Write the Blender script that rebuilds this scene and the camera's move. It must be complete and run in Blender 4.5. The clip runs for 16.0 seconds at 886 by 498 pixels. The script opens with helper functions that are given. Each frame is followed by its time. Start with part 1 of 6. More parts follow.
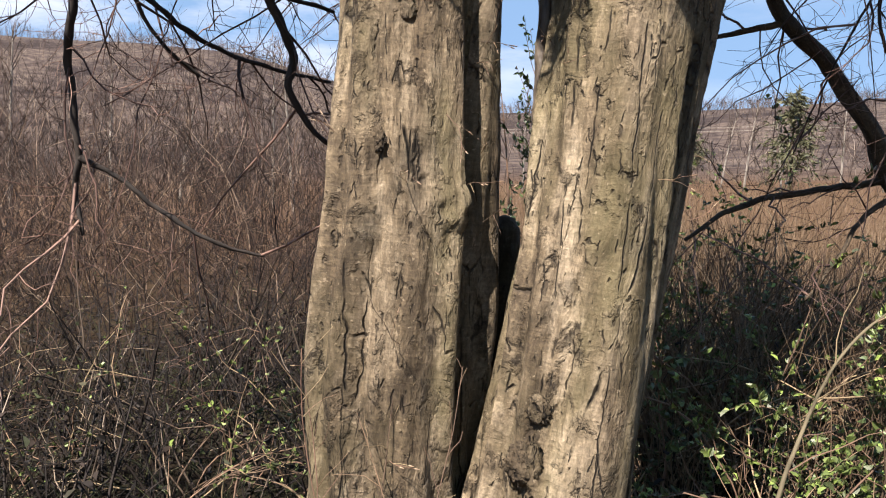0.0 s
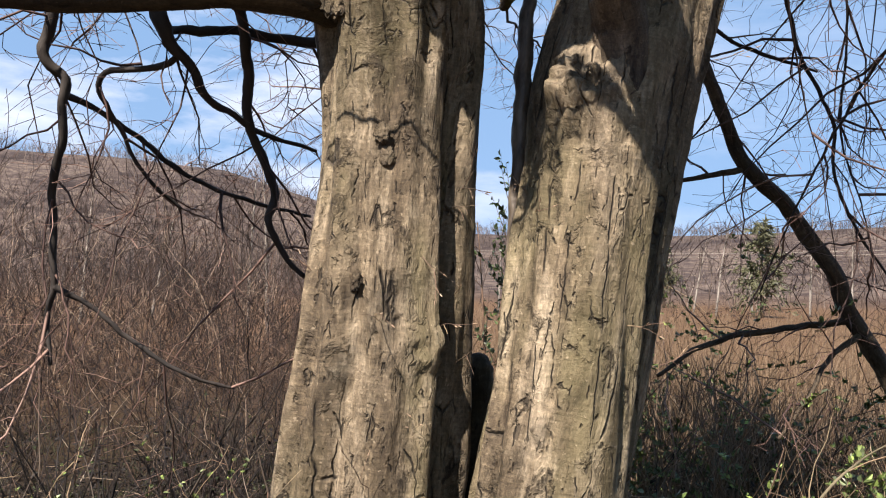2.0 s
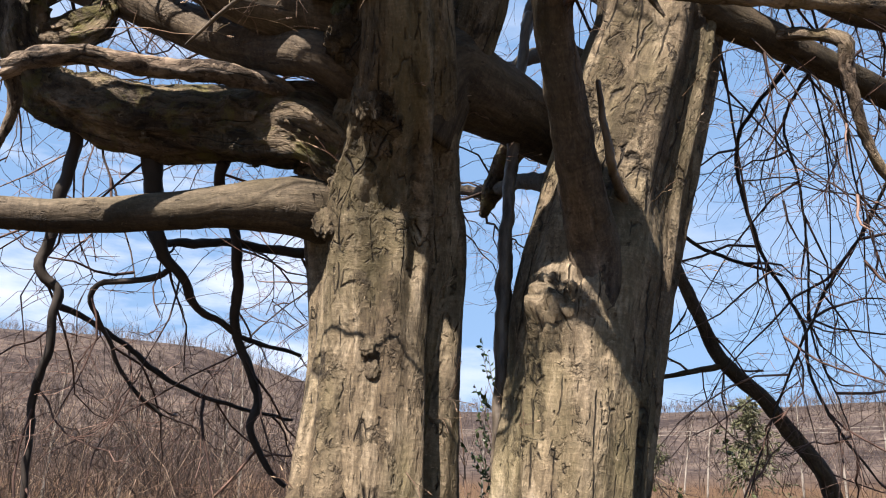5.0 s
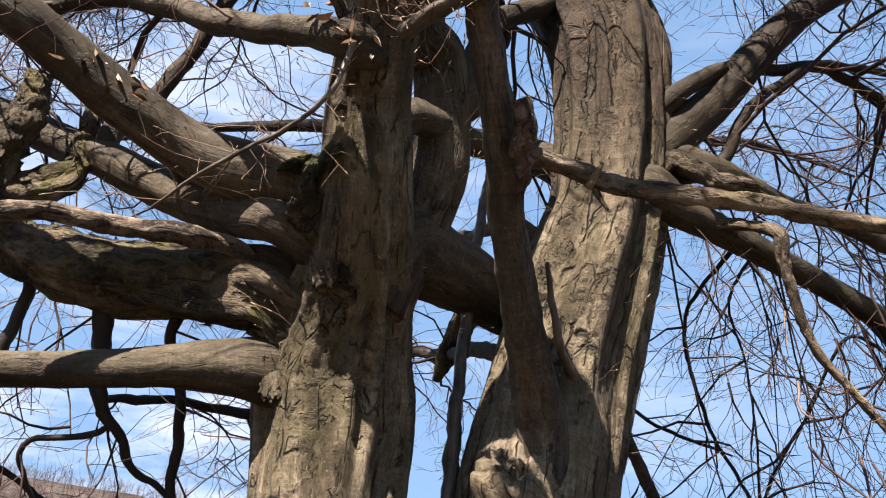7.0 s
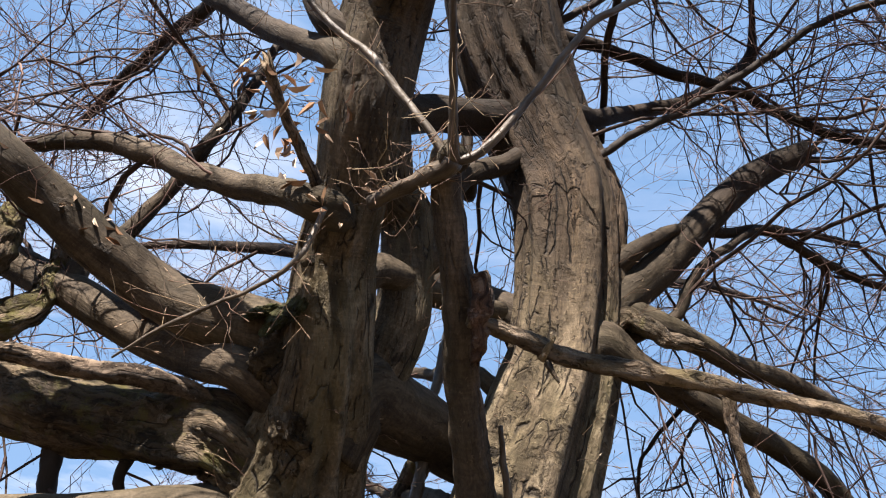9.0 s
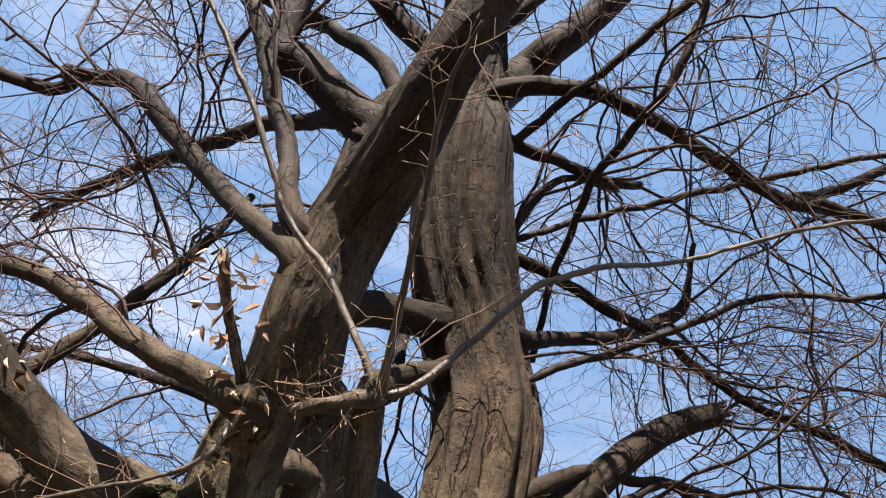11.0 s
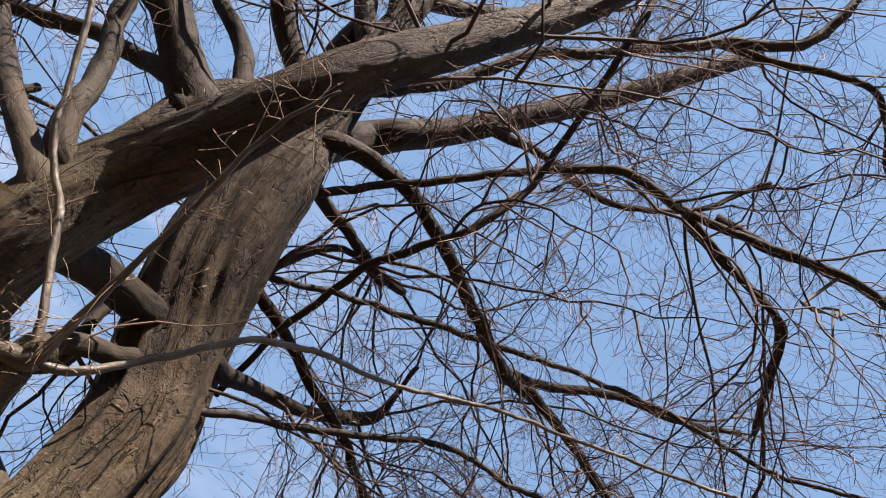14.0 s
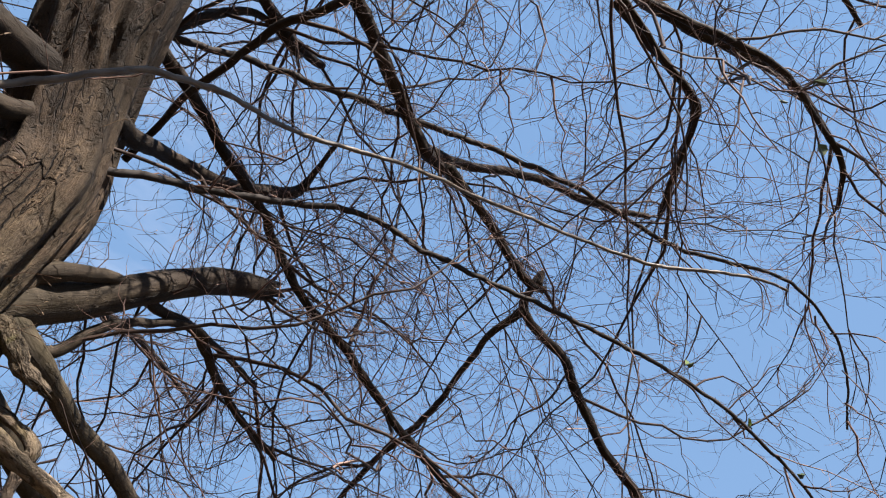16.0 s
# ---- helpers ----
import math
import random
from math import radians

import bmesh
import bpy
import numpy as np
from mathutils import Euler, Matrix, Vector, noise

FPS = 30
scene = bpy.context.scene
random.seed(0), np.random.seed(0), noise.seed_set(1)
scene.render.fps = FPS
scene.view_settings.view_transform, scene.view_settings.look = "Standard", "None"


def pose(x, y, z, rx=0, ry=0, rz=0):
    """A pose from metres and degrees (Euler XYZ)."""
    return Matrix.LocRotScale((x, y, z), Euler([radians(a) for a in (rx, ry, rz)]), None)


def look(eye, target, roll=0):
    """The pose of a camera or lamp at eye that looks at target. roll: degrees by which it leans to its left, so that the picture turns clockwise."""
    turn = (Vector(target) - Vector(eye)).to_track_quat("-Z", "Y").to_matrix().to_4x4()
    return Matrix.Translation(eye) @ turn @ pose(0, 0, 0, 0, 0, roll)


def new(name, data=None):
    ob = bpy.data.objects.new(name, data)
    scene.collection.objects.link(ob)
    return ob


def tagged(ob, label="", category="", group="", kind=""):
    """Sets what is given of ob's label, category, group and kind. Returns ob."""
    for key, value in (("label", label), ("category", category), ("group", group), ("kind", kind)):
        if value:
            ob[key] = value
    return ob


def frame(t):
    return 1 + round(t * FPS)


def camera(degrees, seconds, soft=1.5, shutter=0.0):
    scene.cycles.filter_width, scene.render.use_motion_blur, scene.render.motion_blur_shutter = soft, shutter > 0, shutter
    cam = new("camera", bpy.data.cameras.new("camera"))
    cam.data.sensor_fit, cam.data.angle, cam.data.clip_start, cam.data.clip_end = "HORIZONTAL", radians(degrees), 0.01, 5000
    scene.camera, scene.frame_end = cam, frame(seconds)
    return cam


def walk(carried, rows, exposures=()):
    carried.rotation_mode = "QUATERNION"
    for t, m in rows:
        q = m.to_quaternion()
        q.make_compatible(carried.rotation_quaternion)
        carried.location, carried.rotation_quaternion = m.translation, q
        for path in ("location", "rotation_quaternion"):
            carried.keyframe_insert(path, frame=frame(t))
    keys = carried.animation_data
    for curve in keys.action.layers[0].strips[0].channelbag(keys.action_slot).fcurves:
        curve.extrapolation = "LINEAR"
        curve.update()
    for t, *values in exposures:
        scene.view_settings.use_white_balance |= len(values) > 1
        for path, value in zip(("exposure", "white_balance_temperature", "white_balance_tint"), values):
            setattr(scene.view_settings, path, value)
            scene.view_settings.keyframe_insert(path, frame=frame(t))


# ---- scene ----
EXPO, SKY, SUN = 1.9, 0.172, 5.0
cam = camera(60.3, 16.0, soft=1.1)
PATH = [
    (0, (0.000, 0.000, 1.500), (-0.0160, 1.9898, 1.2991), -0.23),
    (0.5, (0.005, -0.007, 1.514), (0.0040, 1.9895, 1.3984), 0.10),
    (1, (0.004, -0.014, 1.526), (0.0200, 1.9852, 1.4898), 0.63),
    (1.5, (0.003, -0.018, 1.541), (0.0330, 1.9810, 1.5752), 0.95),
    (2, (0.004, -0.023, 1.556), (0.0490, 1.9738, 1.6658), 0.98),
    (2.5, (0.006, -0.028, 1.565), (0.0640, 1.9630, 1.7447), 0.60),
    (3, (0.011, -0.035, 1.576), (0.0780, 1.9480, 1.8246), 0.42),
    (3.2, (0.010, -0.040, 1.582), (0.0810, 1.9398, 1.8553), 0.33),
    (5.3, (-0.008, -0.093, 1.651), (0.0850, 1.8038, 2.2783), 0.78),
    (5.5, (-0.005, -0.102, 1.655), (0.0930, 1.7789, 2.3280), 1.30),
    (6, (-0.002, -0.115, 1.667), (0.1210, 1.7250, 2.4416), 2.16),
    (6.5, (0.005, -0.122, 1.676), (0.1490, 1.6771, 2.5364), 2.52),
    (7, (0.014, -0.128, 1.686), (0.1790, 1.6361, 2.6142), 2.28),
    (7.5, (0.019, -0.137, 1.696), (0.2040, 1.5964, 2.6755), 1.84),
    (8, (0.019, -0.157, 1.719), (0.2200, 1.5462, 2.7480), 2.10),
    (8.2, (0.017, -0.168, 1.724), (0.2220, 1.5144, 2.7860), 2.32),
    (10.3, (-0.005, -0.399, 1.849), (0.2500, 1.0520, 3.2012), 9.27),
    (10.5, (-0.014, -0.401, 1.856), (0.2481, 1.0120, 3.2470), 10.54),
    (11, (-0.040, -0.419, 1.891), (0.2361, 0.9050, 3.3648), 13.33),
    (11.5, (-0.050, -0.426, 1.911), (0.2380, 0.8013, 3.4636), 16.77),
    (12, (-0.069, -0.446, 1.926), (0.2260, 0.6816, 3.5514), 20.56),
    (12.5, (-0.087, -0.470, 1.937), (0.2320, 0.5654, 3.6175), 23.69),
    (13, (-0.083, -0.476, 1.931), (0.3001, 0.4946, 3.6373), 26.12),
    (13.5, (-0.073, -0.480, 1.930), (0.4311, 0.4577, 3.6234), 26.51),
    (14, (-0.055, -0.477, 1.929), (0.5809, 0.4150, 3.6024), 26.01),
    (14.5, (-0.026, -0.490, 1.918), (0.7389, 0.3485, 3.5643), 24.44),
    (15, (0.006, -0.475, 1.912), (0.9219, 0.3363, 3.4940), 20.72),
    (15.5, (0.071, -0.485, 1.883), (1.0875, 0.3603, 3.3838), 17.66),
    (16, (0.117, -0.475, 1.862), (1.2152, 0.4173, 3.2752), 14.99),
]
walk(cam, [(t, look(eye, target, roll)) for t, eye, target, roll in PATH],
     exposures=[(0.0, EXPO - 0.06, 6550, 17), (3.0, EXPO - 0.06, 6550, 17), (7.0, EXPO + 0.08, 6550, 17), (10.5, EXPO + 0.03, 6650, 18), (13.0, EXPO - 0.02, 6900, 21), (14.5, EXPO - 0.10, 6750, 19), (16.0, EXPO - 0.14, 6450, 16)])

# ---------------------------------------------------------------- light
SUN_AZ, SUN_EL = -152.0, 50.0     # degrees clockwise from +y, and height
world = bpy.data.worlds.new("sky")
scene.world = world
world.use_nodes = True
wt = world.node_tree
wt.nodes.clear()
w_out = wt.nodes.new("ShaderNodeOutputWorld")
w_bg = wt.nodes.new("ShaderNodeBackground")
w_sky = wt.nodes.new("ShaderNodeTexSky")
w_sky.sky_type = "NISHITA"
w_sky.sun_disc = False
w_sky.sun_elevation = radians(SUN_EL)
w_sky.sun_rotation = radians(SUN_AZ)
w_sky.altitude = 1200
w_sky.air_density, w_sky.dust_density, w_sky.ozone_density = 1.0, 0.05, 1.5
w_bg.inputs["Strength"].default_value = SKY
# low white clouds drifting along the horizon
w_co = wt.nodes.new("ShaderNodeTexCoord")
w_map = wt.nodes.new("ShaderNodeMapping")
w_map.inputs["Scale"].default_value = (1.3, 1.3, 5.0)
w_noise = wt.nodes.new("ShaderNodeTexNoise")
w_noise.inputs["Scale"].default_value = 2.2
w_noise.inputs["Detail"].default_value = 7
w_noise.inputs["Roughness"].default_value = 0.58
w_ramp = wt.nodes.new("ShaderNodeValToRGB")
w_ramp.color_ramp.elements[0].position, w_ramp.color_ramp.elements[1].position = 0.46, 0.71
w_sep = wt.nodes.new("ShaderNodeSeparateXYZ")
w_low = wt.nodes.new("ShaderNodeMapRange")
for key, value in (("From Min", 0.98), ("From Max", 0.25), ("To Min", 0.05), ("To Max", 0.85)):
    w_low.inputs[key].default_value = value
w_mul = wt.nodes.new("ShaderNodeMath")
w_mul.operation = "MULTIPLY"
w_mix = wt.nodes.new("ShaderNodeMixRGB")
w_mix.inputs["Color2"].default_value = (2.3, 2.35, 2.45, 1)
wt.links.new(w_co.outputs["Generated"], w_map.inputs["Vector"])
wt.links.new(w_map.outputs["Vector"], w_noise.inputs["Vector"])
wt.links.new(w_noise.outputs["Fac"], w_ramp.inputs["Fac"])
wt.links.new(w_co.outputs["Generated"], w_sep.inputs["Vector"])
wt.links.new(w_sep.outputs["Z"], w_low.inputs["Value"])
wt.links.new(w_ramp.outputs["Color"], w_mul.inputs[0])
wt.links.new(w_low.outputs["Result"], w_mul.inputs[1])
w_dir = wt.nodes.new("ShaderNodeVectorMath")
w_dir.operation = "DOT_PRODUCT"
w_dir.inputs[1].default_value = (-0.54, 0.72, 0.44)
w_side = wt.nodes.new("ShaderNodeMapRange")
for key, value in (("From Min", 0.40), ("From Max", 0.90), ("To Min", 0.0), ("To Max", 1.0)):
    w_side.inputs[key].default_value = value
w_both = wt.nodes.new("ShaderNodeMath")
w_both.operation = "MULTIPLY"
wt.links.new(w_co.outputs["Generated"], w_dir.inputs[0])
wt.links.new(w_dir.outputs["Value"], w_side.inputs["Value"])
wt.links.new(w_mul.outputs["Value"], w_both.inputs[0])
wt.links.new(w_side.outputs["Result"], w_both.inputs[1])
wt.links.new(w_both.outputs["Value"], w_mix.inputs["Fac"])
w_even = wt.nodes.new("ShaderNodeGamma")
w_even.inputs["Gamma"].default_value = 0.32
w_deep = wt.nodes.new("ShaderNodeHueSaturation")
w_deep.inputs["Saturation"].default_value = 2.1
# the clear air keeps its blue down to the hills
w_lift = wt.nodes.new("ShaderNodeVectorMath")
w_lift.inputs[1].default_value = (0, 0, 0.28)
w_unit = wt.nodes.new("ShaderNodeVectorMath")
w_unit.operation = "NORMALIZE"
wt.links.new(w_co.outputs["Generated"], w_lift.inputs[0])
wt.links.new(w_lift.outputs["Vector"], w_unit.inputs[0])
wt.links.new(w_unit.outputs["Vector"], w_sky.inputs["Vector"])
wt.links.new(w_sky.outputs["Color"], w_even.inputs["Color"])
wt.links.new(w_even.outputs["Color"], w_deep.inputs["Color"])
wt.links.new(w_deep.outputs["Color"], w_mix.inputs["Color1"])
wt.links.new(w_mix.outputs["Color"], w_bg.inputs["Color"])
wt.links.new(w_bg.outputs["Background"], w_out.inputs["Surface"])

sun = new("sun", bpy.data.lights.new("sun", "SUN"))
sun.data.energy, sun.data.angle, sun.data.color = SUN, radians(0.55), (1.0, 0.93, 0.82)
a, e = radians(SUN_AZ), radians(SUN_EL)
sun.matrix_world = look((math.sin(a) * math.cos(e) * 60, math.cos(a) * math.cos(e) * 60, math.sin(e) * 60), (0, 0, 0))


# ---------------------------------------------------------------- materials
class Nodes:
    """A small writer of node materials."""

    def __init__(self, name, rough=0.85, spec=0.3):
        self.mat = bpy.data.materials.new(name)
        self.mat.use_nodes = True
        self.tree = self.mat.node_tree
        self.bsdf = self.tree.nodes["Principled BSDF"]
        self.bsdf.inputs["Roughness"].default_value = rough
        self.bsdf.inputs["Specular IOR Level"].default_value = spec

    def put(self, socket, value):
        if hasattr(value, "links"):
            self.tree.links.new(value, socket)
        else:
            socket.default_value = value

    def attribute(self, name):
        n = self.tree.nodes.new("ShaderNodeAttribute")
        n.attribute_name = name
        return n.outputs["Vector"]

    def place(self):
        return self.tree.nodes.new("ShaderNodeNewGeometry").outputs["Position"]

    def island(self):
        return self.tree.nodes.new("ShaderNodeNewGeometry").outputs["Random Per Island"]

    def mapped(self, vec, scale):
        n = self.tree.nodes.new("ShaderNodeMapping")
        self.put(n.inputs["Vector"], vec)
        n.inputs["Scale"].default_value = scale
        return n.outputs["Vector"]

    def noise(self, vec, scale, detail=4.0, rough=0.55, warp=0.0):
        n = self.tree.nodes.new("ShaderNodeTexNoise")
        self.put(n.inputs["Vector"], vec)
        for key, value in (("Scale", scale), ("Detail", detail), ("Roughness", rough), ("Distortion", warp)):
            n.inputs[key].default_value = value
        return n.outputs["Fac"]

    def warped(self, vec, scale, amount):
        """vec pushed about by noise."""
        n = self.tree.nodes.new("ShaderNodeTexNoise")
        self.put(n.inputs["Vector"], vec)
        n.inputs["Scale"].default_value = scale
        n.inputs["Detail"].default_value = 3
        v = self.tree.nodes.new("ShaderNodeVectorMath")
        v.operation = "MULTIPLY_ADD"
        self.put(v.inputs[0], n.outputs["Color"])
        v.inputs[1].default_value = (amount, amount, amount * 2)
        self.put(v.inputs[2], vec)
        return v.outputs["Vector"]

    def edges(self, vec, scale):
        """Distance to the borders of irregular cells."""
        n = self.tree.nodes.new("ShaderNodeTexVoronoi")
        n.feature = "DISTANCE_TO_EDGE"
        self.put(n.inputs["Vector"], vec)
        n.inputs["Scale"].default_value = scale
        return n.outputs["Distance"]

    def ramp(self, fac, *stops):
        n = self.tree.nodes.new("ShaderNodeValToRGB")
        els = n.color_ramp.elements
        while len(els) < len(stops):
            els.new(0.5)
        for el, (pos, col) in zip(els, stops):
            el.position = pos
            el.color = (*col, 1) if isinstance(col, tuple) else (col, col, col, 1)
        self.put(n.inputs["Fac"], fac)
        return n.outputs["Color"]

    def mix(self, fac, one, two, kind="MIX"):
        n = self.tree.nodes.new("ShaderNodeMixRGB")
        n.blend_type = kind
        for key, value in (("Fac", fac), ("Color1", one), ("Color2", two)):
            self.put(n.inputs[key], (*value, 1) if isinstance(value, tuple) else value)
        return n.outputs["Color"]

    def maths(self, kind, one, two=0.0):
        n = self.tree.nodes.new("ShaderNodeMath")
        n.operation = kind
        self.put(n.inputs[0], one)
        self.put(n.inputs[1], two)
        return n.outputs["Value"]

    def bump(self, height, strength=0.5, distance=0.004):
        n = self.tree.nodes.new("ShaderNodeBump")
        n.inputs["Strength"].default_value = strength
        n.inputs["Distance"].default_value = distance
        self.put(n.inputs["Height"], height)
        self.put(self.bsdf.inputs["Normal"], n.outputs["Normal"])

    def colour(self, value):
        self.put(self.bsdf.inputs["Base Color"], (*value, 1) if isinstance(value, tuple) else value)
        return self.mat


def bark_material(name, dark, mid, pale, moss=0.0, moss_colour=(0.06, 0.06, 0.02), relief=0.006, cracks=1.0, grain=1.0, crusty=1.0, rough=0.82, upper_shade=None):
    """Grey-tan hornbeam bark: smooth soft folds, scaly crusts in patches, short slits and a few long fissures."""
    m = Nodes(name, rough, 0.25)
    at = m.attribute("bark")
    warp = m.warped(at, 7.0, 0.03)
    fold = m.noise(m.mapped(warp, (1, 1, 0.16)), 13, 4, 0.5, 0.3)
    blotch = m.noise(m.mapped(at, (1, 1, 0.6)), 9, 6, 0.6, 0.5)
    fine = m.noise(m.mapped(at, (1, 1, 0.7)), 210, 4, 0.7)
    grit = m.noise(m.mapped(warp, (1, 1, 0.6)), 90, 8, 0.72, 0.9)
    cross = m.noise(m.mapped(warp, (0.10, 0.10, 1.5)), 85, 3, 0.6, 0.6)
    # scaly crusts, only in patches drawn out along the stem
    patch = m.ramp(m.noise(m.mapped(warp, (1, 1, 0.35)), 11, 5, 0.62, 0.4), (0.47, 0.0), (0.60, 1.0))
    scale = m.edges(m.mapped(m.warped(at, 60.0, 0.016), (1, 1, 0.5)), 75)
    scale = m.maths("MULTIPLY", m.ramp(scale, (0.0, 1.0), (0.22, 0.0)), patch)
    # short upright slits
    slit = m.ramp(m.noise(m.mapped(m.warped(at, 40.0, 0.01), (1, 1, 0.28)), 62, 3, 0.5, 0.2), (0.67, 0.0), (0.73, 1.0))
    # small crevices and the lifted rims of thin flakes
    pit = m.ramp(m.noise(m.mapped(m.warped(at, 26.0, 0.02), (1, 1, 0.5)), 40, 2, 0.55, 0.8), (0.59, 0.0), (0.63, 1.0))
    flake = m.ramp(m.noise(m.mapped(m.warped(at, 35.0, 0.015), (1, 1, 0.45)), 26, 4, 0.6, 0.8), (0.50, 0.0), (0.525, 1.0))
    # a few long thin fissures
    split = m.edges(m.mapped(m.warped(at, 18.0, 0.010), (1, 1, 0.06)), 8.5)
    split = m.ramp(split, (0.0, 1.0), (0.016, 0.0))
    split = m.maths("MULTIPLY", split, m.ramp(m.noise(at, 7, 3, 0.5), (0.50, 0.0), (0.56, 1.0)))
    wrinkle = m.maths("MULTIPLY", m.ramp(cross, (0.52, 0.0), (0.62, 1.0)), m.ramp(m.noise(at, 14, 3, 0.5), (0.54, 0.0), (0.64, 1.0)))
    tone = m.maths("ADD", m.maths("MULTIPLY", fold, 0.45 * grain), m.maths("MULTIPLY", blotch, 1 - 0.45 * grain))
    col = m.ramp(tone, (0.34, dark), (0.48, mid), (0.62, pale))
    col = m.mix(0.30, col, m.ramp(fine, (0.32, 0.15), (0.68, 0.85)), "OVERLAY")
    col = m.mix(0.45, col, m.ramp(grit, (0.38, 0.10), (0.62, 0.95)), "OVERLAY")
    algae = m.ramp(m.noise(at, 3.3, 4, 0.6), (0.42, 0.0), (0.64, 1.0))
    col = m.mix(m.maths("MULTIPLY", algae, 0.55), col, (mid[0] * 0.92, mid[1] * 1.02, mid[2] * 0.62))
    col = m.mix(m.maths("MULTIPLY", patch, 0.38 * crusty), col, tuple(0.8 * c for c in dark))
    col = m.mix(m.maths("MULTIPLY", scale, 0.22 * crusty), col, tuple(0.35 * c for c in dark))
    col = m.mix(m.maths("MULTIPLY", pit, 0.62 * crusty if crusty < 1 else 0.62), col, tuple(0.3 * c for c in dark))
    col = m.mix(m.maths("MULTIPLY", flake, 0.22), col, tuple(1.15 * c for c in pale))
    col = m.mix(m.maths("MULTIPLY", slit, 0.6), col, tuple(0.35 * c for c in dark))
    col = m.mix(m.maths("MULTIPLY", wrinkle, 0.4), col, tuple(0.6 * c for c in dark))
    col = m.mix(m.maths("MULTIPLY", split, 0.9 * cracks), col, tuple(0.15 * c for c in dark))
    lichen = m.ramp(m.noise(at, 48, 4, 0.55, 0.4), (0.66, 0.0), (0.70, 1.0))
    col = m.mix(m.maths("MULTIPLY", lichen, 0.5), col, tuple(1.25 * c for c in pale))
    # long rain stains down the stem
    stain = m.ramp(m.noise(m.mapped(warp, (1, 1, 0.07)), 10, 3, 0.5, 0.2), (0.47, 0.0), (0.57, 1.0))
    col = m.mix(m.maths("MULTIPLY", stain, 0.62 * grain), col, m.mix(1.0, col, (0.42, 0.40, 0.38), "MULTIPLY"))
    if moss:
        green = m.ramp(m.noise(at, 9, 6, 0.7, 0.5), (0.62 - 0.25 * moss, 0.0), (0.72 - 0.2 * moss, 1.0))
        col = m.mix(green, col, moss_colour)
    if upper_shade:
        # bark browned and darkened with height, the overhead shade put into its colour
        sep = m.tree.nodes.new("ShaderNodeSeparateXYZ")
        m.put(sep.inputs[0], m.place())
        rise = m.maths("ADD", sep.outputs["Z"], m.maths("MULTIPLY", blotch, 1.2))
        young = m.ramp(m.maths("DIVIDE", rise, 5.0), (upper_shade[0] / 5 + 0.12, 0.0), (upper_shade[1] / 5 + 0.12, 1.0))
        col = m.mix(young, col, m.mix(1.0, col, upper_shade[2], "MULTIPLY"))
    h = m.maths("ADD", m.maths("MULTIPLY", fold, 1.9 * grain), m.maths("MULTIPLY", fine, 0.14))
    h = m.maths("ADD", h, m.maths("MULTIPLY", blotch, 0.55))
    h = m.maths("ADD", h, m.maths("MULTIPLY", grit, 0.7))
    h = m.maths("ADD", h, m.maths("MULTIPLY", m.maths("MULTIPLY", grit, patch), 2.0 * crusty))
    h = m.maths("SUBTRACT", h, m.maths("MULTIPLY", scale, 0.22 * crusty))
    h = m.maths("SUBTRACT", h, m.maths("MULTIPLY", pit, 0.6))
    h = m.maths("ADD", h, m.maths("MULTIPLY", flake, 0.22))
    h = m.maths("SUBTRACT", h, m.maths("MULTIPLY", slit, 0.5))
    h = m.maths("SUBTRACT", h, m.maths("MULTIPLY", wrinkle, 0.25))
    h = m.maths("SUBTRACT", h, m.maths("MULTIPLY", split, 1.2 * cracks))
    m.bump(h, 1.0, relief)
    return m.colour(col)


